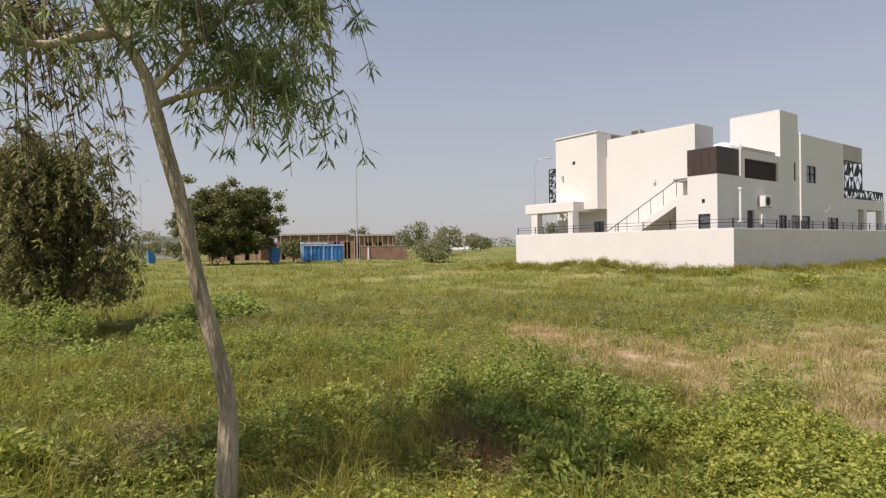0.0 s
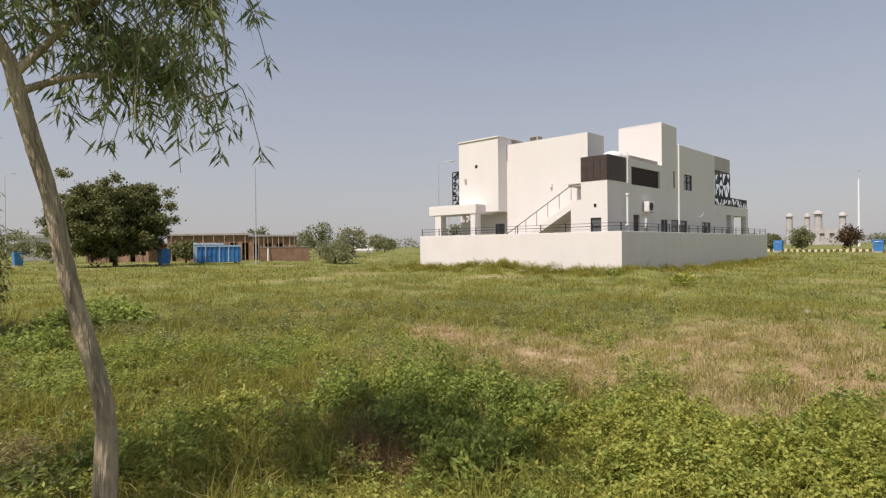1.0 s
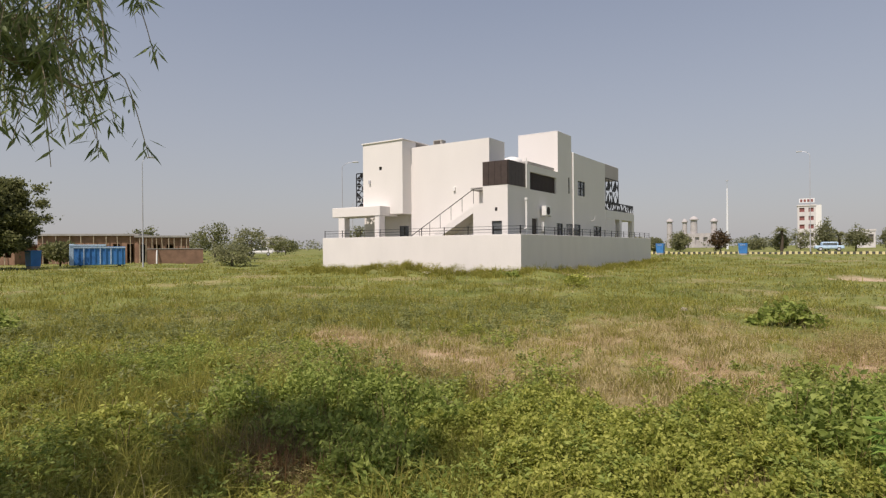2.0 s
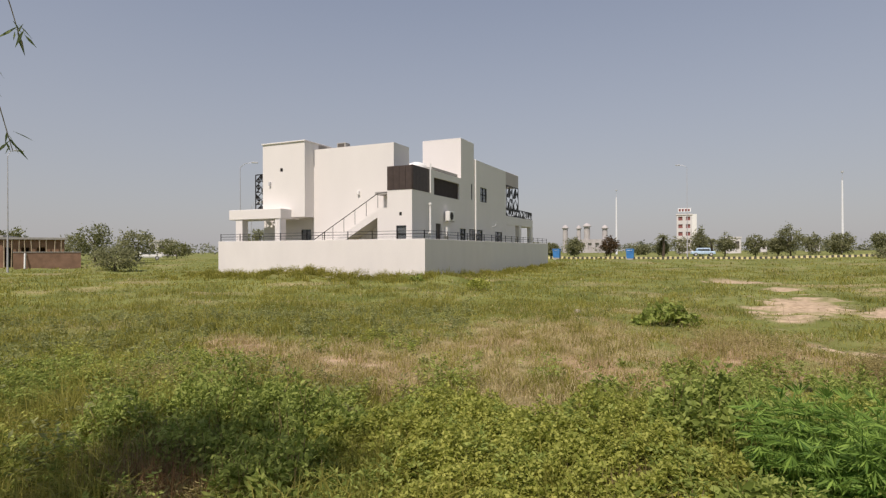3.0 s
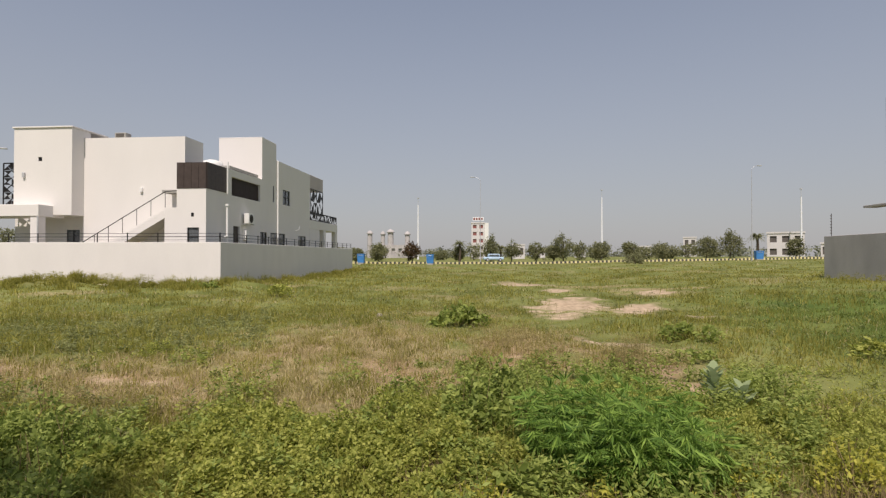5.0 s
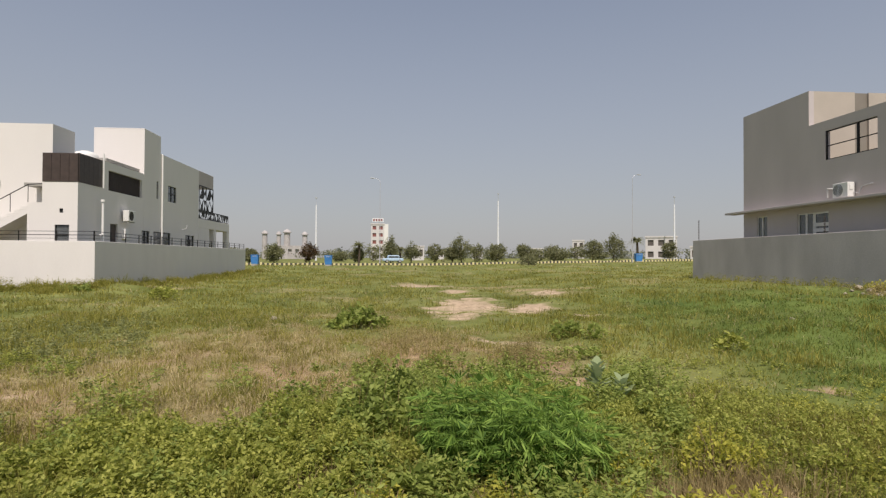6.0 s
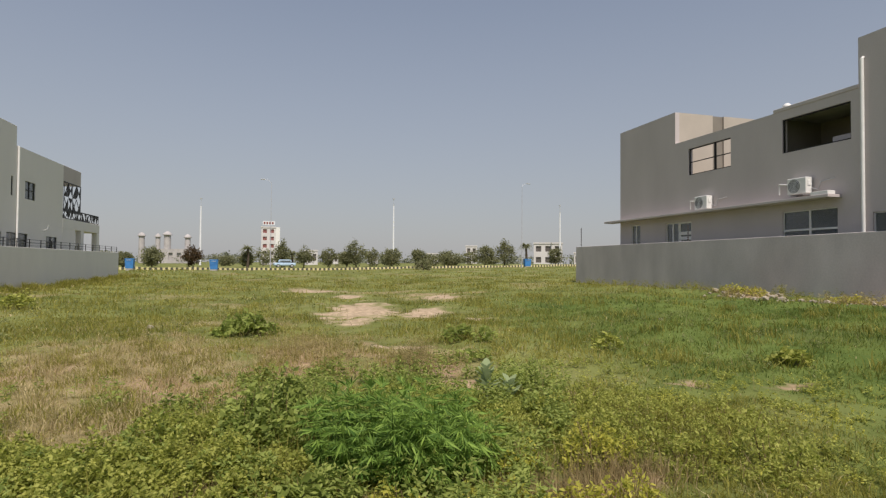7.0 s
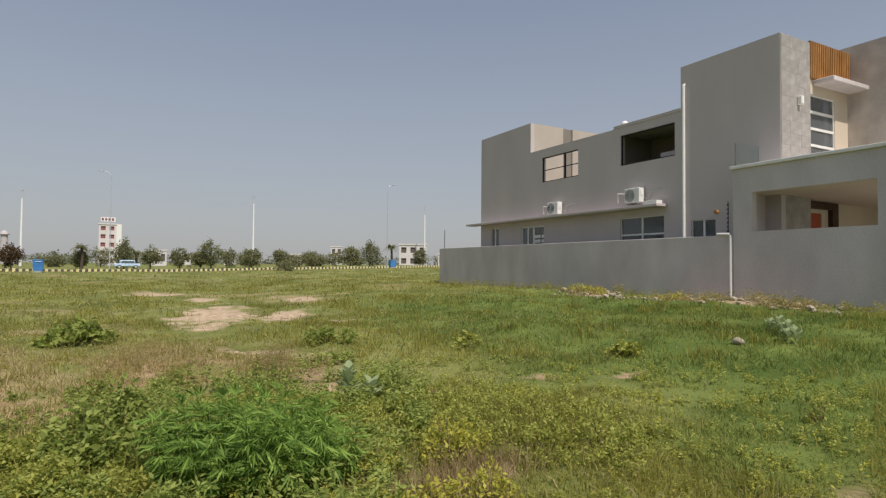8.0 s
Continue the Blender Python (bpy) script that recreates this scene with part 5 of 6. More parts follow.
def build_near_tree():
    ob = thing("slender_tree", (-3.47, 0.90, 0), "slender tree with ridged pale bark and drooping narrow leaves", "tree")
    trunk = limb_points([Vector(p) + STAND for p in ((-3.43, 0.90, -0.1), (-3.42, 0.925, 0.6), (-3.44, 0.86, 1.0), (-3.46, 0.765, 1.42), (-3.48, 0.71, 1.78), (-3.49, 0.63, 2.1), (-3.5, 0.575, 2.34), (-3.515, 0.54, 2.5), (-3.53, 0.46, 2.66), (-3.54, 0.38, 2.73))], 16)
    bm = bmesh.new()
    sides, rings = 44, []
    for i, p in enumerate(trunk):
        t = i / (len(trunk) - 1)
        rad = 0.046 * (1 - 0.42 * t) + 0.02 * max(0, 0.12 - t) / 0.12
        ring = []
        for k in range(sides):
            a = math.tau * k / sides
            w = a + 0.25 * noise.noise((math.cos(a) * 1.5, math.sin(a) * 1.5, p.z * 6.0)) + 0.2 * p.z
            ridge = 1 - abs(noise.noise((math.cos(w) * 4.6, math.sin(w) * 4.6, p.z * 5.0))) * 2.6
            d = rad * (1 + 0.08 * noise.noise((math.cos(a) * 2.2, math.sin(a) * 2.2, p.z * 2.0)) + 0.19 * max(ridge, -0.7) + 0.03 * noise.noise((math.cos(a) * 9, math.sin(a) * 9, p.z * 30.0)))
            ring.append(bm.verts.new(p + Vector((math.cos(a) * d, math.sin(a) * d, 0))))
        rings.append(ring)
    for r0, r1 in zip(rings, rings[1:]):
        for k in range(sides):
            bm.faces.new([r0[k], r0[(k + 1) % sides], r1[(k + 1) % sides], r1[k]])
    bm.faces.new(rings[-1])
    part("trunk", bm, BARK, ob, smooth=True)
    plans = [([(-3.54, 0.38, 2.73), (-3.54, 0.21, 2.66), (-3.55, 0.04, 2.6), (-3.5, -0.35, 2.62), (-3.4, -0.8, 2.7)], 0.03),
             ([(-3.5, 0.57, 2.34), (-3.47, 0.72, 2.42), (-3.44, 0.86, 2.47), (-3.36, 1.1, 2.5), (-3.33, 1.25, 2.47), (-3.25, 1.42, 2.4)], 0.021),
             ([(-3.51, 0.55, 2.42), (-3.49, 0.66, 2.56), (-3.47, 0.75, 2.68), (-3.41, 0.98, 2.98), (-3.35, 1.15, 3.25)], 0.024),
             ([(-3.47, 0.75, 2.68), (-3.5, 0.72, 2.9), (-3.55, 0.66, 3.3)], 0.015),
             ([(-3.53, 0.46, 2.66), (-3.8, 0.5, 2.9), (-4.2, 0.6, 3.1)], 0.018),
             ([(-3.54, 0.38, 2.73), (-3.35, 0.2, 3.0), (-3.2, 0.0, 3.3)], 0.018),
             ([(-3.44, 0.86, 2.47), (-3.6, 1.1, 2.72), (-3.8, 1.35, 2.85)], 0.013),
             ([(-3.41, 0.98, 2.98), (-3.25, 1.25, 3.0), (-3.15, 1.42, 2.85)], 0.013),
             ([(-3.55, 0.04, 2.6), (-3.8, -0.2, 2.8), (-4.1, -0.5, 2.9), (-4.5, -0.7, 2.85)], 0.014),
             ([(-3.8, -0.2, 2.8), (-4.2, -0.1, 2.95), (-4.5, 0.0, 2.9)], 0.012),
             ([(-3.41, 0.98, 2.98), (-3.2, 0.95, 3.5), (-2.85, 0.8, 3.85), (-2.4, 0.75, 3.95)], 0.016),
             ([(-3.35, 0.2, 3.0), (-3.1, 0.35, 3.5), (-2.8, 0.3, 3.9)], 0.016),
             ([(-3.1, 0.35, 3.5), (-2.7, 0.4, 3.9), (-2.2, 0.55, 4.05)], 0.012),
             ([(-3.55, 0.66, 3.3), (-3.5, 0.7, 3.8), (-3.3, 0.75, 4.2)], 0.012)]
    limbs = []
    for pts, r0 in plans:
        line = limb_points([Vector(p) + STAND for p in pts], 5)
        limbs.append(line)
        part("limb", tubed(line, [r0 * (1 - 0.7 * i / len(line)) for i in range(len(line))], 8), BARK, ob, smooth=True)
    tw, lv = drooping_crown(limbs[:9], 235, 34, 5, 0.31, 0.56, 0.112, 0.07, LEAF_NEAR, BARK, 0.15, 0.42, 4)
    hang("twig_mass", tw, ob)
    hang("leaves", lv, ob, "narrow drooping green leaves")
    tw, lv = drooping_crown(limbs[10:], 120, 26, 6, 0.4, 0.3, 0.112, 0.085, LEAF_NEAR, BARK, 0.15, 0.35, 3)
    hang("twig_mass", tw, ob)
    hang("leaves", lv, ob)
    tw, lv = drooping_crown([limbs[8], limbs[9]], 80, 30, 7, 0.5, 1.1, 0.105, 0.085, LEAF_BROWN, BARKD, 0.3, 0.3)
    hang("twig_mass", tw, ob)
    hang("leaves", lv, ob, "withered brown-green strands")


build_near_tree()


def build_weeping_tree():
    x, y = -12.6, 0.35
    zb = gz(x, y)
    ob = thing("weeping_tree", (x, y, zb), "dense dark green weeping tree reaching the grass", "tree")
    r = random.Random(9)
    limbs = []
    tr = bmesh.new()
    for i in range(4):
        a = i * 1.6 + 0.4
        tube(tr, limb_points([(x + math.cos(a) * 0.08, y + math.sin(a) * 0.08, zb - 0.1), (x + math.cos(a) * 0.2, y + math.sin(a) * 0.2, zb + 0.9), (x + math.cos(a) * 0.55, y + math.sin(a) * 0.55, zb + 2.2)], 4), [0.06] * 5 + [0.045] * 4, 7)
    part("trunk", tr, BARKD, ob)
    for i in range(22):
        a, e = r.uniform(0, 6.283), r.uniform(0.4, 1.25)
        top = zb + r.uniform(2.3, 3.6)
        line = limb_points([(x + math.cos(a) * 0.2, y + math.sin(a) * 0.2, zb + 1.2), (x + math.cos(a) * e * 0.6, y + math.sin(a) * e * 0.6, top), (x + math.cos(a) * e * 1.3, y + math.sin(a) * e * 1.3, top - 0.5), (x + math.cos(a) * e * 1.5, y + math.sin(a) * e * 1.5, max(zb + 0.85, top - 2.6))], 5)
        limbs.append(line)
        part("limb", tubed(line, [0.022 * (1 - 0.8 * k / len(line)) for k in range(len(line))], 5), BARKD, ob)
    tw, lv = drooping_crown(limbs, 1400, 24, 12, 0.6, 0.6, 0.13, 0.13, LEAF_WEEP, BARKD)
    hang("twig_mass", tw, ob)
    hang("leaves", lv, ob, "dull dark green hanging leaves")


build_weeping_tree()


# ---- the field's plants ----
def field(n, r0, r1, seed, lo=18, hi=186):
    """Random places on the field between two distances, over the side of the land that opens to the road."""
    rs = np.random.RandomState(seed)
    a = np.radians(rs.uniform(lo, hi, n))
    r = np.sqrt(rs.uniform(r0 * r0, r1 * r1, n))
    x, y = r * np.cos(a), r * np.sin(a)
    house = ((x < -13.1) & (x > -27.7) & (y > 26.1) & (y < 51.4)) | ((x > 17.6) & (y < 32.8) & (y > -5)) | (y > 78.0 + (x + 20.5) * 0.15)
    return x[~house], y[~house], rs


def blades(x, y, tall, wide, lean, rs):
    """Bent tapering blades, three triangles each."""
    n = len(x)
    z = height(x, y) - 0.02
    a = rs.uniform(0, 6.283, n)
    b = rs.uniform(0, 6.283, n)
    l = np.abs(rs.normal(size=n)) * lean
    base = np.stack([x, y, z], -1)
    side = np.stack([np.cos(a), np.sin(a), np.zeros(n)], -1) * (wide / 2)[:, None]
    out = np.stack([np.cos(b), np.sin(b), np.zeros(n)], -1)
    mid = base + out * (tall * l * 0.35)[:, None] + np.array([0, 0, 1.0]) * (tall * 0.6)[:, None]
    tip = base + out * (tall * l)[:, None] + np.array([0, 0, 1.0]) * (tall * (1 - 0.25 * np.minimum(l, 1.2)))[:, None]
    v = np.stack([base - side, base + side, mid - side * 0.75, mid + side * 0.75, tip], 1).reshape(-1, 3)
    i = np.arange(n)[:, None] * 5
    f = np.concatenate([i + (0, 1, 3), i + (0, 3, 2), i + (2, 3, 4)], 0)
    return v, f


def lay_grass():
    green, lush, dry = [], [], []
    for n, r0, r1, t0, t1, w, seed in ((130000, 1.5, 7, 0.06, 0.24, 0.007, 1), (190000, 7, 18, 0.05, 0.15, 0.012, 2), (150000, 18, 48, 0.05, 0.14, 0.03, 3), (50000, 48, 105, 0.06, 0.16, 0.08, 4)):
        x, y, rs = field(n, r0, r1, seed)
        d, b, e = cover(x, y)
        m = 0.55 + 0.42 * lumps(x, y, 31, 2.6) + 0.2 * lumps(x, y, 32, 0.8)
        wide_bare = cover(x, y, 1.6)[1]
        # taller in drifts, tall along the white boundary wall
        edge = np.exp(-np.maximum(0, 26.2 - y) / 1.6) * (x < -11) * (x > -30) + np.exp(-np.abs(x + 13.2) / 1.4) * (y > 24) * (y < 55) * (x > -13.2)
        tall = rs.uniform(t0, t1, len(x)) * (0.4 + 1.0 * np.clip(m, 0, 1.4)) * (1 - 0.6 * np.maximum(d, e)) * (1 - 0.6 * wide_bare) * (1 + 1.1 * np.minimum(edge, 1)) * np.where((x > 0.6) & (np.hypot(x, y) < 9), 0.62, 1.0)
        keep = (rs.uniform(size=len(x)) > b * 0.96) & (rs.uniform(size=len(x)) < 0.62 + 0.4 * m)
        isdry = rs.uniform(size=len(x)) < np.maximum(d * 0.65, e * 0.6) + 0.07
        rich = rs.uniform(size=len(x)) < lushness(x, y) * 0.9
        for bag, pick in ((green, keep & ~isdry & ~rich), (lush, keep & rich), (dry, keep & isdry & ~rich)):
            bag.append(blades(x[pick], y[pick], tall[pick], np.full(pick.sum(), w) * rs.uniform(0.7, 1.4, pick.sum()), 1.3, rs))
    # the plot goes on behind
    x, y, rs = field(90000, 0.3, 9, 18, 180, 384)
    green.append(blades(x, y, rs.uniform(0.05, 0.2, len(x)), np.full(len(x), 0.009), 1.3, rs))
    x, y, rs = field(9000, 0.3, 1.7, 19, 18, 186)
    green.append(blades(x, y, rs.uniform(0.05, 0.16, len(x)), np.full(len(x), 0.007), 1.3, rs))
    # a thin stand of straw and green blades over the dry patches
    x, y, rs = field(190000, 4.5, 15, 17, 78, 150)
    d, b, e = cover(x, y)
    pick = (rs.uniform(size=len(x)) < np.maximum(d, e) * 1.1 - 0.15) & (b < 0.4)
    x, y = x[pick], y[pick]
    straw = rs.uniform(size=len(x)) < 0.52 + 0.3 * lumps(x, y, 38, 1.2)
    for bag, p in ((green, ~straw), (dry, straw)):
        bag.append(blades(x[p], y[p], rs.uniform(0.06, 0.2, p.sum()) * (0.75 + 0.5 * np.clip(lumps(x[p], y[p], 39, 1.0), -1, 1)), np.full(p.sum(), 0.008), 1.0, rs))
    for name, bag, material, label in (("grass", green, GRASS, "long green grass over the whole plot"), ("lush_grass", lush, GRASS_LUSH, "short deep green grass beside the grey house"), ("dry_grass", dry, GRASS_DRY, "straw-coloured dry grass in patches")):
        vs, fs, k = [], [], 0
        for v, f in bag:
            vs.append(v)
            fs.append(f + k)
            k += len(v)
        tagged(new(name, raw_mesh(name, np.concatenate(vs), np.concatenate(fs), material)), label, "grass", kind="stuff")


lay_grass()


def lay_tufts():
    """Taller arching clumps of grass, in drifts."""
    vs, fs, k = [], [], 0
    for n, per, r0, r1, t0, t1, w, seed in ((420, 46, 1.9, 8, 0.22, 0.46, 0.009, 5), (800, 30, 8, 24, 0.12, 0.3, 0.016, 6), (600, 22, 24, 60, 0.15, 0.34, 0.035, 7)):
        x, y, rs = field(n * 2, r0, r1, seed)
        d, b, e = cover(x, y, 1.4)
        pick = (np.maximum(np.maximum(d, b), e) < 0.35) & (lumps(x, y, 33, 4.0) + 0.35 * (x < -1.5) > 0.0) & ((x < 0.3) | (np.hypot(x, y) > 9))
        x, y = np.repeat(x[pick][:n], per), np.repeat(y[pick][:n], per)
        s = 0.05 + 0.006 * r1
        x, y = x + rs.normal(size=len(x)) * s, y + rs.normal(size=len(x)) * s
        v, f = blades(x, y, rs.uniform(t0, t1, len(x)), np.full(len(x), w), 0.9, rs)
        vs.append(v)
        fs.append(f + k)
        k += len(v)
    # long arching grass round the slender tree
    for n, per, r0, r1, t0, t1, w, seed in ((170, 34, 1.9, 6.5, 0.16, 0.36, 0.008, 15), (170, 30, 6, 13, 0.16, 0.34, 0.013, 16)):
        x, y, rs = field(n * 2, r0, r1, seed, 122, 186)
        d, b, e = cover(x, y, 1.2)
        pick = (np.maximum(d, np.maximum(b, e)) < 0.4) & (lumps(x, y, 37, 1.6) > -0.25) & (np.hypot(x + 2.9, (y - 0.78) * 1.6) > 0.75)
        x, y = np.repeat(x[pick][:n], per), np.repeat(y[pick][:n], per)
        x, y = x + rs.normal(size=len(x)) * 0.016 * r1, y + rs.normal(size=len(x)) * 0.016 * r1
        v, f = blades(x, y, rs.uniform(t0, t1, len(x)), np.full(len(x), w), 1.1, rs)
        vs.append(v)
        fs.append(f + k)
        k += len(v)
    # along the foot of the white boundary wall
    rs = np.random.RandomState(8)
    n, per = 620, 34
    x = np.concatenate([rs.uniform(-30, -12.6, n // 2), rs.normal(-12.7, 0.35, n - n // 2)])
    y = np.concatenate([25.8 - np.abs(rs.normal(0.6, 1.2, n // 2)), rs.uniform(25.5, 53, n - n // 2)])
    x = np.where((x < -13.05) & (y > 26.0), -12.8, x)
    x, y = np.repeat(x, per) + rs.normal(size=n * per) * 0.12, np.minimum(np.repeat(y, per), 60) + rs.normal(size=n * per) * 0.05
    v, f = blades(x, y, rs.uniform(0.2, 0.42, len(x)) * np.clip(0.75 + 0.75 * lumps(x, y, 35, 2.2) + 0.3 * lumps(x, y, 36, 0.7), 0.25, 1.5), np.full(len(x), 0.026), 1.0, rs)
    vs.append(v)
    fs.append(f + k)
    tagged(new("grass_tufts", raw_mesh("grass_tufts", np.concatenate(vs), np.concatenate(fs), GRASS)), "taller arching tufts of green grass", "grass", kind="stuff")


lay_tufts()


def mound(x, y, spots):
    """Height of a plant mass made of soft heaps (x, y, half-length, half-width, top)."""
    h = np.zeros_like(x)
    for cx, cy, a, b, top in spots:
        d = np.sqrt(((x - cx) / a) ** 2 + ((y - cy) / b) ** 2) + 0.16 * lumps(x, y, 51, 0.8)
        h = np.maximum(h, top * np.sqrt(np.clip(1 - d * d, 0, 1)))
    return h * np.clip(0.84 + 0.34 * lumps(x, y, 52, 0.55) + 0.16 * lumps(x, y, 53, 0.22), 0.2, 1.4)


def leafy(name, spots, n, size, wide, material, label, category, seed, kind="", flat=0.5, stems=0, sink=0.75):
    """A mass of broad small leaves over soft heaps, with stems beneath."""
    rs = np.random.RandomState(seed)
    area = [s[2] * s[3] for s in spots]
    k = rs.choice(len(spots), n, p=np.array(area) / sum(area))
    q = np.array(spots)[k]
    a, r = rs.uniform(0, 6.283, n), np.sqrt(rs.uniform(0, 1, n))
    x, y = q[:, 0] + q[:, 2] * r * np.cos(a), q[:, 1] + q[:, 3] * r * np.sin(a)
    h = mound(x, y, spots)
    ok = h > 0.03
    x, y, h = x[ok], y[ok], h[ok]
    n = len(x)
    z = height(x, y) + h * (1 - np.abs(rs.normal(size=n)) * 0.3 * sink) + 0.05 * lumps(x, y, seed, 0.35)
    al = unit(np.stack([rs.normal(size=n), rs.normal(size=n), rs.normal(size=n) * flat + 0.15], -1))
    v, f = leaf_cloud(np.stack([x, y, np.maximum(z, height(x, y) + 0.01)], -1), al, size * rs.uniform(0.55, 1.3, n), wide, 0.25, rs)
    me = raw_mesh(name, v, f, material)
    if kind == "stuff":
        return tagged(new(name, me), label, category, kind="stuff")
    cx, cy = spots[0][0], spots[0][1]
    ob = thing(name, (cx, cy, gz(cx, cy)), label, category, "weed clumps")
    hang("leaves", me, ob)
    bm = bmesh.new()
    r2 = random.Random(seed)
    for _ in range(stems):
        s = r2.choice(spots)
        a, t = r2.uniform(0, 6.283), math.sqrt(r2.random()) * 0.85
        x, y = s[0] + s[2] * t * math.cos(a), s[1] + s[3] * t * math.sin(a)
        hh = max(0.08, float(mound(np.array([x]), np.array([y]), spots)[0]))
        g = gz(x, y)
        tube(bm, [(s[0] + (x - s[0]) * 0.6, s[1] + (y - s[1]) * 0.6, g - 0.02), (x, y, g + hh * 0.6), (x + r2.uniform(-0.05, 0.05), y + r2.uniform(-0.05, 0.05), g + hh * 1.02)], [0.006, 0.004, 0.002], 4, False)
    part("undergrowth", bm, DRYSTEM, ob)
    return ob


leafy("creeper", [(-1.5, 3.75, 1.5, 0.95, 0.30), (-0.55, 4.0, 0.9, 0.6, 0.32), (-2.3, 3.6, 0.9, 0.7, 0.27), (-0.55, 4.95, 0.75, 0.55, 0.36), (-1.1, 2.7, 1.4, 0.55, 0.22), (-1.9, 4.5, 0.8, 0.5, 0.25), (-0.2, 3.1, 0.7, 0.35, 0.22)], 98000, 0.033, 0.3, WEED, "low carpet of light green creeping weeds", "weeds", 61, "stuff", flat=0.75, sink=1.0)


def herbs(name, n, r0, r1, lo, hi, tall, leaf, wide, per, material, label, seed, thin=0.0, near=None):
    """Single upright herbs, each a few leafy shoots, thick in drifts and absent between them."""
    rs = np.random.RandomState(seed)
    if near is None:
        x, y, rs = field(n, r0, r1, seed, lo, hi)
    else:
        k = rs.randint(0, len(near), n)
        q = np.array(near)[k]
        x, y = q[:, 0] + rs.normal(size=n) * q[:, 2] * 0.5, q[:, 1] + rs.normal(size=n) * q[:, 3] * 0.5
    d, b, e = cover(x, y)
    pick = (lumps(x, y, seed + 3, 1.1) + 0.5 * lumps(x, y, seed + 4, 0.4) > thin) & ((near is not None) | (rs.uniform(size=len(x)) > 1.3 * np.maximum(b, np.maximum(d, e))))
    x, y = x[pick], y[pick]
    n = len(x)
    hh = tall * rs.uniform(0.45, 1.15, n) * np.clip(0.8 + 0.45 * lumps(x, y, seed + 5, 1.6), 0.4, 1.4)
    lean = rs.normal(size=(n, 2)) * 0.25
    i = np.repeat(np.arange(n), per)
    u = np.sqrt(rs.uniform(0.03, 1, len(i)))
    a = rs.uniform(0, 6.283, len(i))
    out = 0.24 * hh[i] * rs.uniform(0.1, 1, len(i)) * (1.25 - u)
    px, py = x[i] + lean[i, 0] * hh[i] * u + np.cos(a) * out, y[i] + lean[i, 1] * hh[i] * u + np.sin(a) * out
    p = np.stack([px, py, height(x, y)[i] + hh[i] * u], -1)
    al = unit(np.stack([np.cos(a), np.sin(a), rs.normal(size=len(i)) * 0.4 + 0.5 * (u - 0.5)], -1))
    v, f = leaf_cloud(p, al, leaf * rs.uniform(0.6, 1.25, len(i)) * (1.2 - 0.45 * u), wide, 0.22, rs)
    sv, sf = blades(x, y, hh, np.full(n, 0.006), 0.2, rs)
    tagged(new(name, raw_mesh(name, np.concatenate([v, sv]), np.concatenate([f, sf + len(v)]), material)), label, "weeds", kind="stuff")


herbs("broad_weeds", 3300, 1.9, 8.0, 62, 104, 0.30, 0.062, 0.2, 26, WEED_DEEP, "leafy dark green weeds round the slender tree", 201, -0.35)
herbs("broad_weeds", 6500, 1.9, 9.0, 104, 186, 0.27, 0.058, 0.2, 24, WEED_DEEP, "leafy dark green weeds round the slender tree", 202, -0.3)
herbs("light_weeds", 5200, 1.9, 10.0, 112, 186, 0.24, 0.05, 0.24, 22, WEED, "light green weeds among the grass", 203, -0.1)
herbs("dull_weeds", 4200, 4.0, 15.0, 112, 186, 0.3, 0.075, 0.16, 20, DULL, "dull grey-green weeds in drifts", 204, 0.0)
herbs("light_weeds", 2600, 3.2, 9.0, 24, 70, 0.16, 0.042, 0.2, 18, WEED, "scattered low light green weeds", 205, 0.15)
herbs("yellow_flowers", 700, 3.0, 8.0, 24, 72, 0.18, 0.034, 0.22, 16, YELLOW, "small yellowing plants in the grass", 206, 0.2)
herbs("dull_weeds", 5200, 8.0, 26.0, 40, 150, 0.2, 0.07, 0.14, 14, DULL, "dull low weeds scattered over the plot", 207, 0.25)
herbs("light_weeds", 900, 0, 0, 0, 0, 0.40, 0.10, 0.12, 26, GRASS, "soft weeds and grass heaped along the white wall", 208, -0.6, [(-28 + 1.25 * i, 25.0 + 0.25 * math.sin(i * 2.1), 0.9, 0.8) for i in range(13)])
herbs("withered_weeds", 420, 0, 0, 0, 0, 0.34, 0.05, 0.12, 22, DEADLEAF, "withered brown weeds in the shade", 209, -0.9, [(-3.15, 2.5, 0.3, 0.25), (-4.65, 0.62, 0.55, 0.25)])
herbs("red_grass", 2600, 0, 0, 0, 0, 0.34, 0.06, 0.06, 12, DEADLEAF, "reddish brown seeding grass", 210, -0.3, [(0.35, 9.6, 0.9, 1.9), (1.9, 8.3, 0.7, 0.8), (-3.9, 5.2, 1.2, 0.4), (-5.2, 4.6, 1.4, 0.6)])
herbs("withered_weeds", 420, 0, 0, 0, 0, 0.34, 0.10, 0.1, 20, DEADLEAF, "dry brown weeds over the rubble by the grey wall", 211, -0.9, [(16.2, 17.6, 0.8, 1.3), (16.2, 12.8, 0.9, 1.8), (16.4, 9.4, 0.8, 1.4)])
herbs("light_weeds", 420, 0, 0, 0, 0, 0.36, 0.11, 0.1, 20, GRASS, "green weeds along the foot of the grey wall", 212, -0.6, [(16.9, 8.0 + 2.1 * i, 0.8, 1.4) for i in range(11)])
leafy("weeds", [(1.4, 5.7, 1.4, 1.0, 0.22), (3.2, 4.8, 1.5, 1.2, 0.2), (0.9, 2.6, 0.9, 0.5, 0.22), (-2.3, 1.9, 0.9, 0.6, 0.2)], 30000, 0.034, 0.22, WEED, "mixed low leafy weeds among the grass", "weeds", 62, "stuff", flat=0.9)
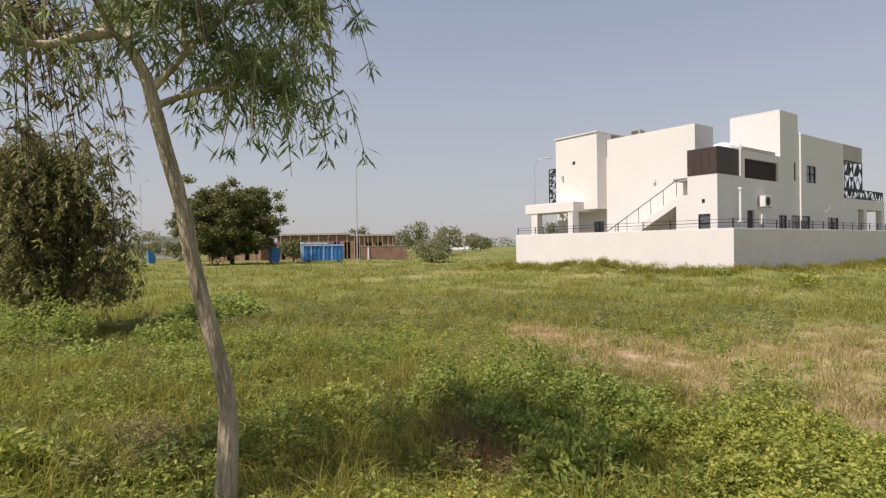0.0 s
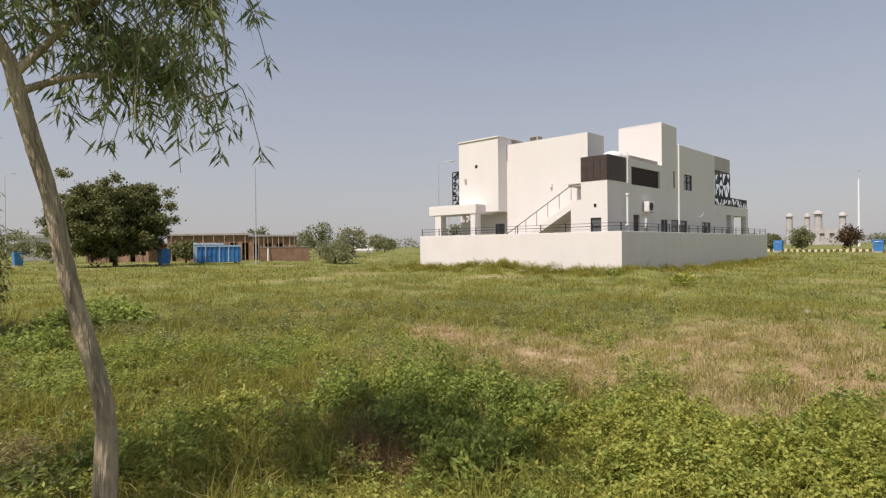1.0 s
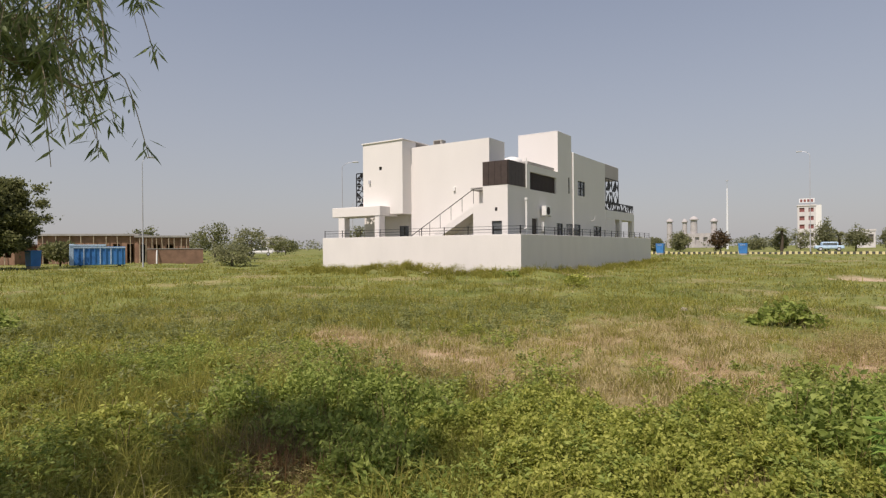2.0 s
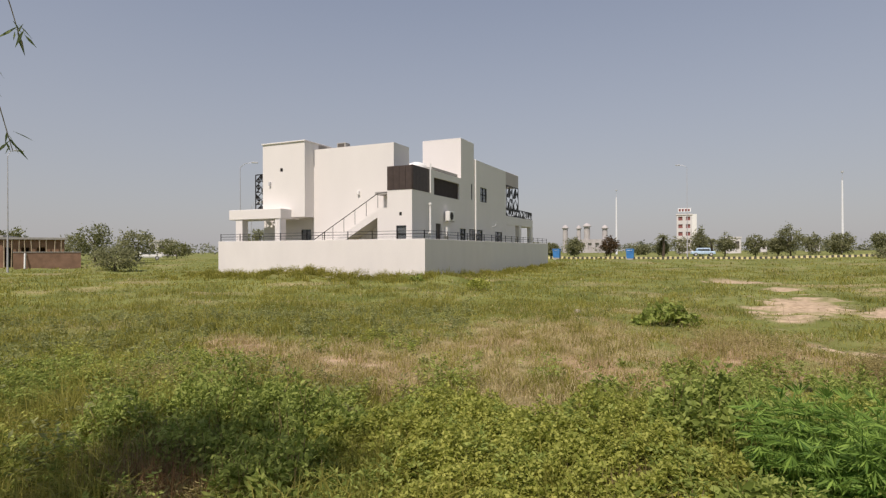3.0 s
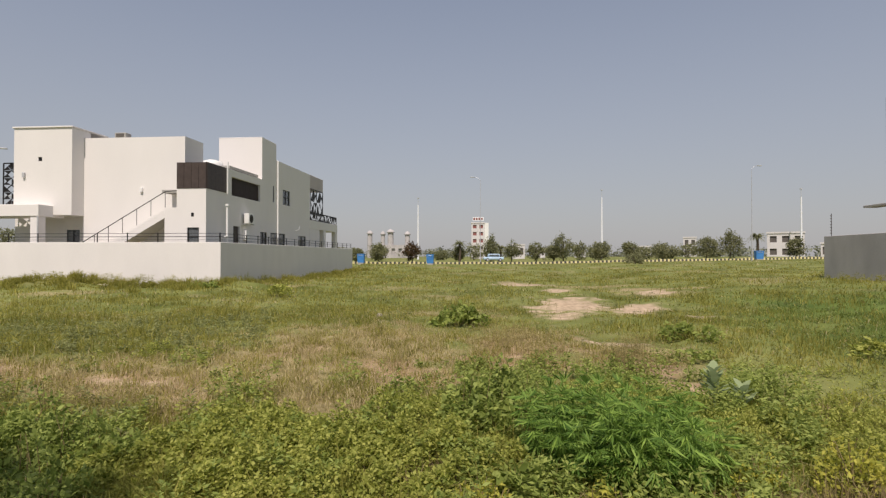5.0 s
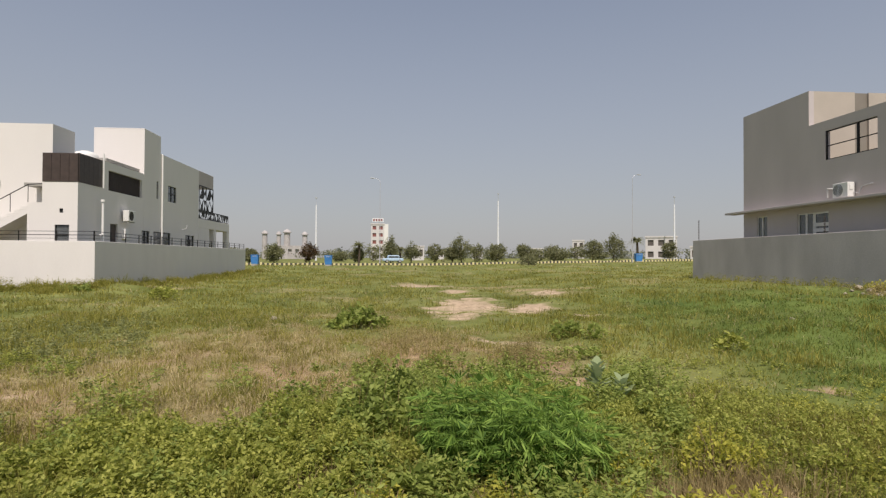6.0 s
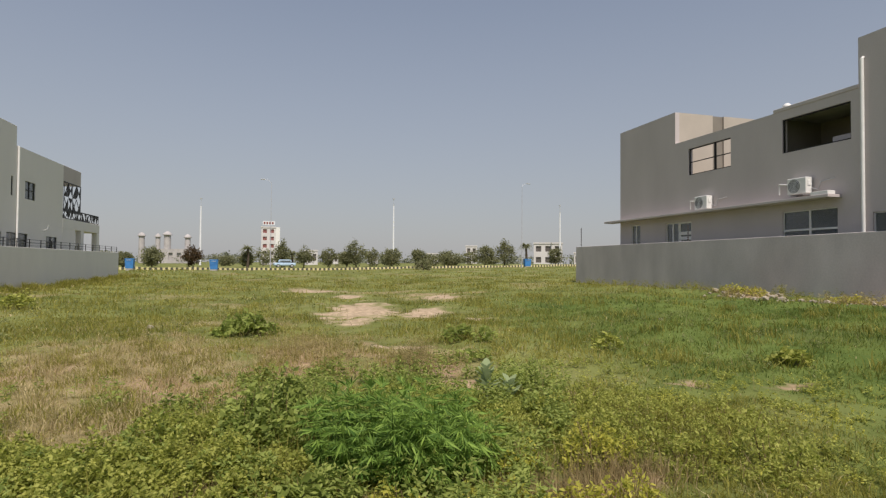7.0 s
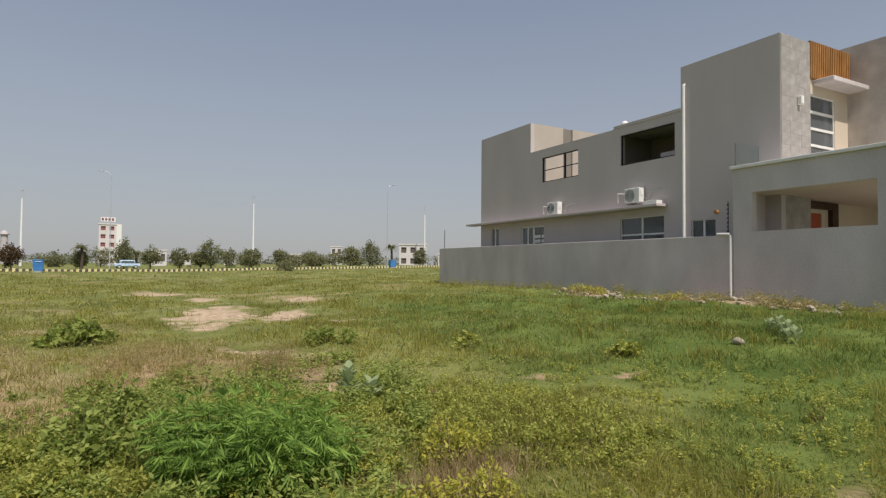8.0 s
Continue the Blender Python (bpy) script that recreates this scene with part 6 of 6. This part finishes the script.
leafy("bush", [(-3.6, 3.65, 0.7, 0.55, 0.54), (-2.85, 3.65, 0.5, 0.42, 0.46), (-4.25, 3.1, 0.6, 0.45, 0.42)], 15000, 0.046, 0.26, WEED_DEEP, "small leafy green bush beside the bare patch", "bush", 63, stems=70, flat=1.0, sink=1.2)
leafy("bush", [(-2.75, 3.0, 0.55, 0.4, 0.42), (-2.35, 2.75, 0.5, 0.4, 0.34), (-3.3, 2.85, 0.45, 0.35, 0.38)], 6500, 0.05, 0.24, WEED_DEEP, "dark green leafy clump in the grass", "bush", 69, stems=70, flat=1.0, sink=1.2)
leafy("bush", [(-4.65, 0.2, 0.32, 0.25, 0.32), (-4.6, -0.15, 0.3, 0.25, 0.32)], 1500, 0.085, 0.2, WEED, "light green broad-leaved clump behind the slender tree", "bush", 85, stems=30, flat=0.8)
leafy("bush", [(-4.5, 2.1, 0.6, 0.35, 0.34), (-5.0, 2.4, 0.4, 0.3, 0.28)], 4500, 0.05, 0.22, WEED, "light green leafy clump in long grass", "bush", 86, stems=40, sink=1.2)
leafy("bush", [(-9.9, 1.7, 0.7, 0.5, 0.5), (-9.0, 0.6, 0.6, 0.5, 0.4), (-11.2, 0.2, 0.9, 0.7, 0.8)], 7500, 0.075, 0.24, WEED_DEEP, "green leafy clump in front of the weeping tree", "bush", 87, stems=40, sink=1.2)
leafy("bush", [(-0.1, 4.75, 0.5, 0.5, 0.52), (0.1, 5.3, 0.55, 0.45, 0.5)], 6500, 0.056, 0.3, WEED_DEEP, "leafy green bush beside the finger-leaved weeds", "bush", 64, stems=60, flat=0.9, sink=1.2)
leafy("bush", [(0.08, 3.55, 0.26, 0.2, 0.3)], 260, 0.095, 0.3, WEED_DEEP, "dark broad-leaved plant below the finger-leaved weeds", "bush", 88, stems=14)
leafy("bush", [(-0.88, 12.7, 0.55, 0.45, 0.47), (-0.4, 12.8, 0.3, 0.3, 0.32)], 800, 0.11, 0.36, WEED_DEEP, "low broad-leaved bush in mid field", "bush", 65, stems=30, flat=0.8)
leafy("bush", [(3.35, 10.9, 0.34, 0.3, 0.4), (3.75, 10.4, 0.22, 0.2, 0.27)], 420, 0.10, 0.34, WEED_DEEP, "small broad-leaved weed beside the sand", "bush", 67, stems=18)
leafy("bush", [(2.75, 8.65, 0.5, 0.25, 0.2)], 420, 0.075, 0.34, WEED_DEEP, "low broad-leaved weed on reddish soil", "bush", 70, stems=12)
leafy("bush", [(5.5, 8.9, 0.25, 0.25, 0.3)], 400, 0.08, 0.34, WEED, "small yellow-green weed in the grass", "bush", 68, stems=10)
leafy("bush", [(7.3, 6.85, 0.26, 0.24, 0.28)], 400, 0.085, 0.34, WEED, "small light green weed", "bush", 71, stems=10)
leafy("bush", [(-8.4, 21.5, 0.5, 0.4, 0.55)], 500, 0.12, 0.3, WEED, "tall pale weed in the grass", "bush", 72, stems=16)
leafy("bush", [(-13.0, 24.2, 0.8, 0.4, 0.35)], 700, 0.12, 0.34, WEED_DEEP, "leafy weeds below the white wall", "bush", 73, stems=20)
leafy("bush", [(-13.2, 3.4, 1.6, 1.0, 0.5)], 4200, 0.10, 0.3, WEED_DEEP, "low green growth beside the weeping tree", "bush", 75, stems=30, sink=1.2)
leafy("yellow_weeds", [(1.67, 3.85, 0.24, 0.16, 0.3), (2.34, 3.9, 0.32, 0.2, 0.32), (1.3, 3.3, 0.22, 0.14, 0.28), (1.67, 3.15, 0.3, 0.15, 0.27), (2.05, 3.0, 0.3, 0.14, 0.27), (0.72, 3.2, 0.3, 0.16, 0.3), (-0.05, 3.3, 0.2, 0.13, 0.36)], 5200, 0.038, 0.26, YELLOW, "yellow-tipped weeds over brown stems", "weeds", 76, stems=150, flat=1.0, sink=1.3)
leafy("yellow_weeds", [(3.63, 3.5, 0.4, 0.3, 0.38), (3.15, 3.8, 0.28, 0.2, 0.28), (2.6, 4.4, 0.32, 0.2, 0.28), (2.9, 5.3, 0.3, 0.22, 0.24), (4.2, 4.6, 0.3, 0.2, 0.2), (5.97, 3.1, 0.16, 0.12, 0.2)], 4200, 0.04, 0.25, WEED, "yellow-green bushy weeds in the grass", "weeds", 79, stems=60, flat=1.0, sink=1.3)
leafy("yellow_weeds", [(16.6, 17.4, 0.5, 0.8, 0.32), (16.9, 18.6, 0.4, 0.5, 0.3), (16.4, 13.4, 0.4, 0.6, 0.25)], 900, 0.09, 0.34, YELLOW, "yellowing weeds in the rubble by the wall", "weeds", 78, stems=20)


def build_hemp():
    """Tall finger-leaved weeds: stems with whorls of narrow leaflets."""
    ob = thing("finger_leaved_weeds", (0.75, 4.5, gz(0.75, 4.5)), "bright green tall weeds with finger-like leaves", "weeds", "weed clumps")
    rs = np.random.RandomState(77)
    r = random.Random(77)
    st = bmesh.new()
    pos, al, sz = [], [], []
    for _ in range(92):
        a, t = r.uniform(0, 6.283), math.sqrt(r.random())
        x, y = 0.89 + 0.6 * t * math.cos(a), 4.12 + 0.5 * t * math.sin(a)
        g = gz(x, y)
        tall = (0.68 - 0.2 * t * t) * r.uniform(0.62, 1.12)
        lx, ly = math.cos(a) * 0.12 * t, math.sin(a) * 0.12 * t
        tube(st, [(x, y, g - 0.02), (x + lx * 0.4, y + ly * 0.4, g + tall * 0.5), (x + lx, y + ly, g + tall)], [0.006, 0.005, 0.002], 4, False)
        for k in range(13):
            u = 0.3 + 0.72 * k / 12
            c = np.array([x + lx * u, y + ly * u, g + tall * u])
            b = k * 2.4 + r.random()
            pet = np.array([math.cos(b), math.sin(b), 0.35]) * 0.05 * (1.2 - u * 0.6)
            q = c + pet
            droop = r.uniform(-1.3, 0.3) + 0.9 * max(0, u - 0.8) / 0.2
            for j in range(-3, 4):
                bb = b + j * 0.42
                pos.append(q)
                al.append((math.cos(bb), math.sin(bb), droop))
                sz.append(0.15 * (1 - 0.09 * abs(j)) * (1.15 - 0.4 * u) * r.uniform(0.8, 1.2))
    v, f = leaf_cloud(np.array(pos), unit(np.array(al)), np.array(sz), 0.058, 0.2, rs)
    hang("leaves", raw_mesh("leaves", v, f, HEMP), ob)
    part("undergrowth", st, HEMP, ob)


build_hemp()


def milkweed(x, y, tall, n, seed):
    g = gz(x, y)
    ob = thing("milkweed", (x, y, g), "pale grey-green milkweed with thick upright leaves", "plant", "milkweeds")
    part("stem", tubed([(x, y, g - 0.02), (x + 0.01, y, g + tall * 0.5), (x, y, g + tall)], [0.012, 0.01, 0.006], 6), PALELEAF, ob)
    r = random.Random(seed)
    for k in range(n):
        u = 0.35 + 0.65 * k / (n - 1)
        b = k * 1.9 + r.random() * 0.4
        L, W = 0.2 * (1.15 - 0.45 * u), 0.042
        up = 0.5 + 1.1 * u
        d = Vector((math.cos(b), math.sin(b), up)).normalized()
        s = Vector((-math.sin(b), math.cos(b), 0))
        nn = d.cross(s)
        o = Vector((x, y, g + tall * u))
        bm = bmesh.new()
        rows = []
        for t, w in ((0, 0.15), (0.3, 0.85), (0.6, 1.0), (0.85, 0.6), (1.0, 0.05)):
            c = o + d * L * t - nn * 0.03 * t * t
            rows.append([bm.verts.new(c - s * W * w + nn * 0.01 * w), bm.verts.new(c), bm.verts.new(c + s * W * w + nn * 0.01 * w)])
        for r0, r1 in zip(rows, rows[1:]):
            for i in (0, 1):
                bm.faces.new([r0[i], r0[i + 1], r1[i + 1], r1[i]])
        part("leaf", bm, PALELEAF, ob, smooth=True)


milkweed(2.19, 5.95, 0.4, 18, 1)
milkweed(2.42, 5.85, 0.24, 12, 2)
for i, (x, y, h) in enumerate(((10.0, 5.6, 0.2), (10.2, 5.85, 0.14), (10.45, 5.97, 0.24), (10.6, 6.15, 0.17), (10.85, 6.37, 0.28), (10.95, 6.6, 0.2))):
    milkweed(x, y, h, 12, 3 + i)


# tall dead stems and seed heads among the dry grass
def lay_stalks():
    x, y, rs = field(5000, 2.2, 16, 91)
    d, b, e = cover(x, y)
    pick = rs.uniform(size=len(x)) < 0.12 + 0.6 * np.maximum(d, e)
    x, y = x[pick], y[pick]
    v, f = blades(x, y, rs.uniform(0.15, 0.38, len(x)), np.full(len(x), 0.005), 0.7, rs)
    tagged(new("dead_stalks", raw_mesh("dead_stalks", v, f, DRYSTEM)), "thin dead brown stalks among the grass", "stalks", kind="stuff")


lay_stalks()


def dead_clump(x0, y0, spread, n, tall, material, label, seed):
    rs = np.random.RandomState(seed)
    x, y = x0 + rs.normal(size=n) * spread, y0 + rs.normal(size=n) * spread * 0.6
    v, f = blades(x, y, rs.uniform(0.5, 1, n) * tall, np.full(n, 0.006), 0.5, rs)
    tagged(new("dead_weeds", raw_mesh("dead_weeds", v, f, material)), label, "dead weeds", "dead weed clumps", kind="stuff")


dead_clump(-3.15, 2.5, 0.16, 420, 0.4, REDSTEM, "red-brown dead weed stems in the grass", 1)
dead_clump(-3.3, 2.75, 0.35, 1300, 0.36, DRYSTEM, "brown dead stems in the shade of the tree", 2)
dead_clump(1.75, 3.4, 0.26, 800, 0.25, DRYSTEM, "brown bare stems below the yellow weeds", 3)
dead_clump(2.3, 3.62, 0.3, 800, 0.26, DRYSTEM, "brown bare stems between the yellow weeds", 4)
dead_clump(-4.6, 0.75, 0.25, 260, 0.26, DRYSTEM, "dry brown stems behind the slender tree", 5)
dead_clump(-0.42, 3.65, 0.2, 420, 0.3, DRYSTEM, "dry brown stems at the edge of the creeper", 6)


def lay_rubble():
    r = random.Random(12)
    bm = bmesh.new()
    for cx, cy, a, b, n in ((16.8, 17.6, 0.8, 1.2, 34), (16.5, 12.9, 1.0, 1.8, 44), (16.9, 9.5, 0.7, 1.6, 20), (15.4, 14.6, 1.0, 1.6, 18)):
        for _ in range(n):
            x, y = cx + r.gauss(-0.4, a * 0.7), min(cy + r.gauss(0, b * 0.6), 32)
            x = min(x, 17.6)
            s = 0.03 + 0.11 * r.random() ** 2
            new_v = bmesh.ops.create_icosphere(bm, subdivisions=1, radius=s)["verts"]
            for v in new_v:
                v.co = Vector((v.co.x * r.uniform(0.8, 1.5), v.co.y * r.uniform(0.8, 1.3), v.co.z * r.uniform(0.5, 0.9))) + Vector((x, y, gz(x, y) + s * 0.2 + 0.03))
    ob = part("rubble", bm, RUBBLE)
    tagged(ob, "broken stones and builders' rubble along the grey wall", "rubble", kind="stuff")
    for x, y, s in ((9.35, 6.2, 0.1), (9.2, 12.5, 0.06), (-3.0, 14.5, 0.08)):
        bm = bmesh.new()
        bmesh.ops.create_icosphere(bm, subdivisions=2, radius=s)
        for v in bm.verts:
            v.co = v.co * (1 + 0.3 * noise.noise(v.co * 9)) * 1.0
            v.co.z *= 0.7
            v.co += Vector((x, y, gz(x, y) + s * 0.5))
        tagged(part("stone", bm, RUBBLE, smooth=True), "pale loose stone lying in the grass", "stone", "loose stones")


lay_rubble()
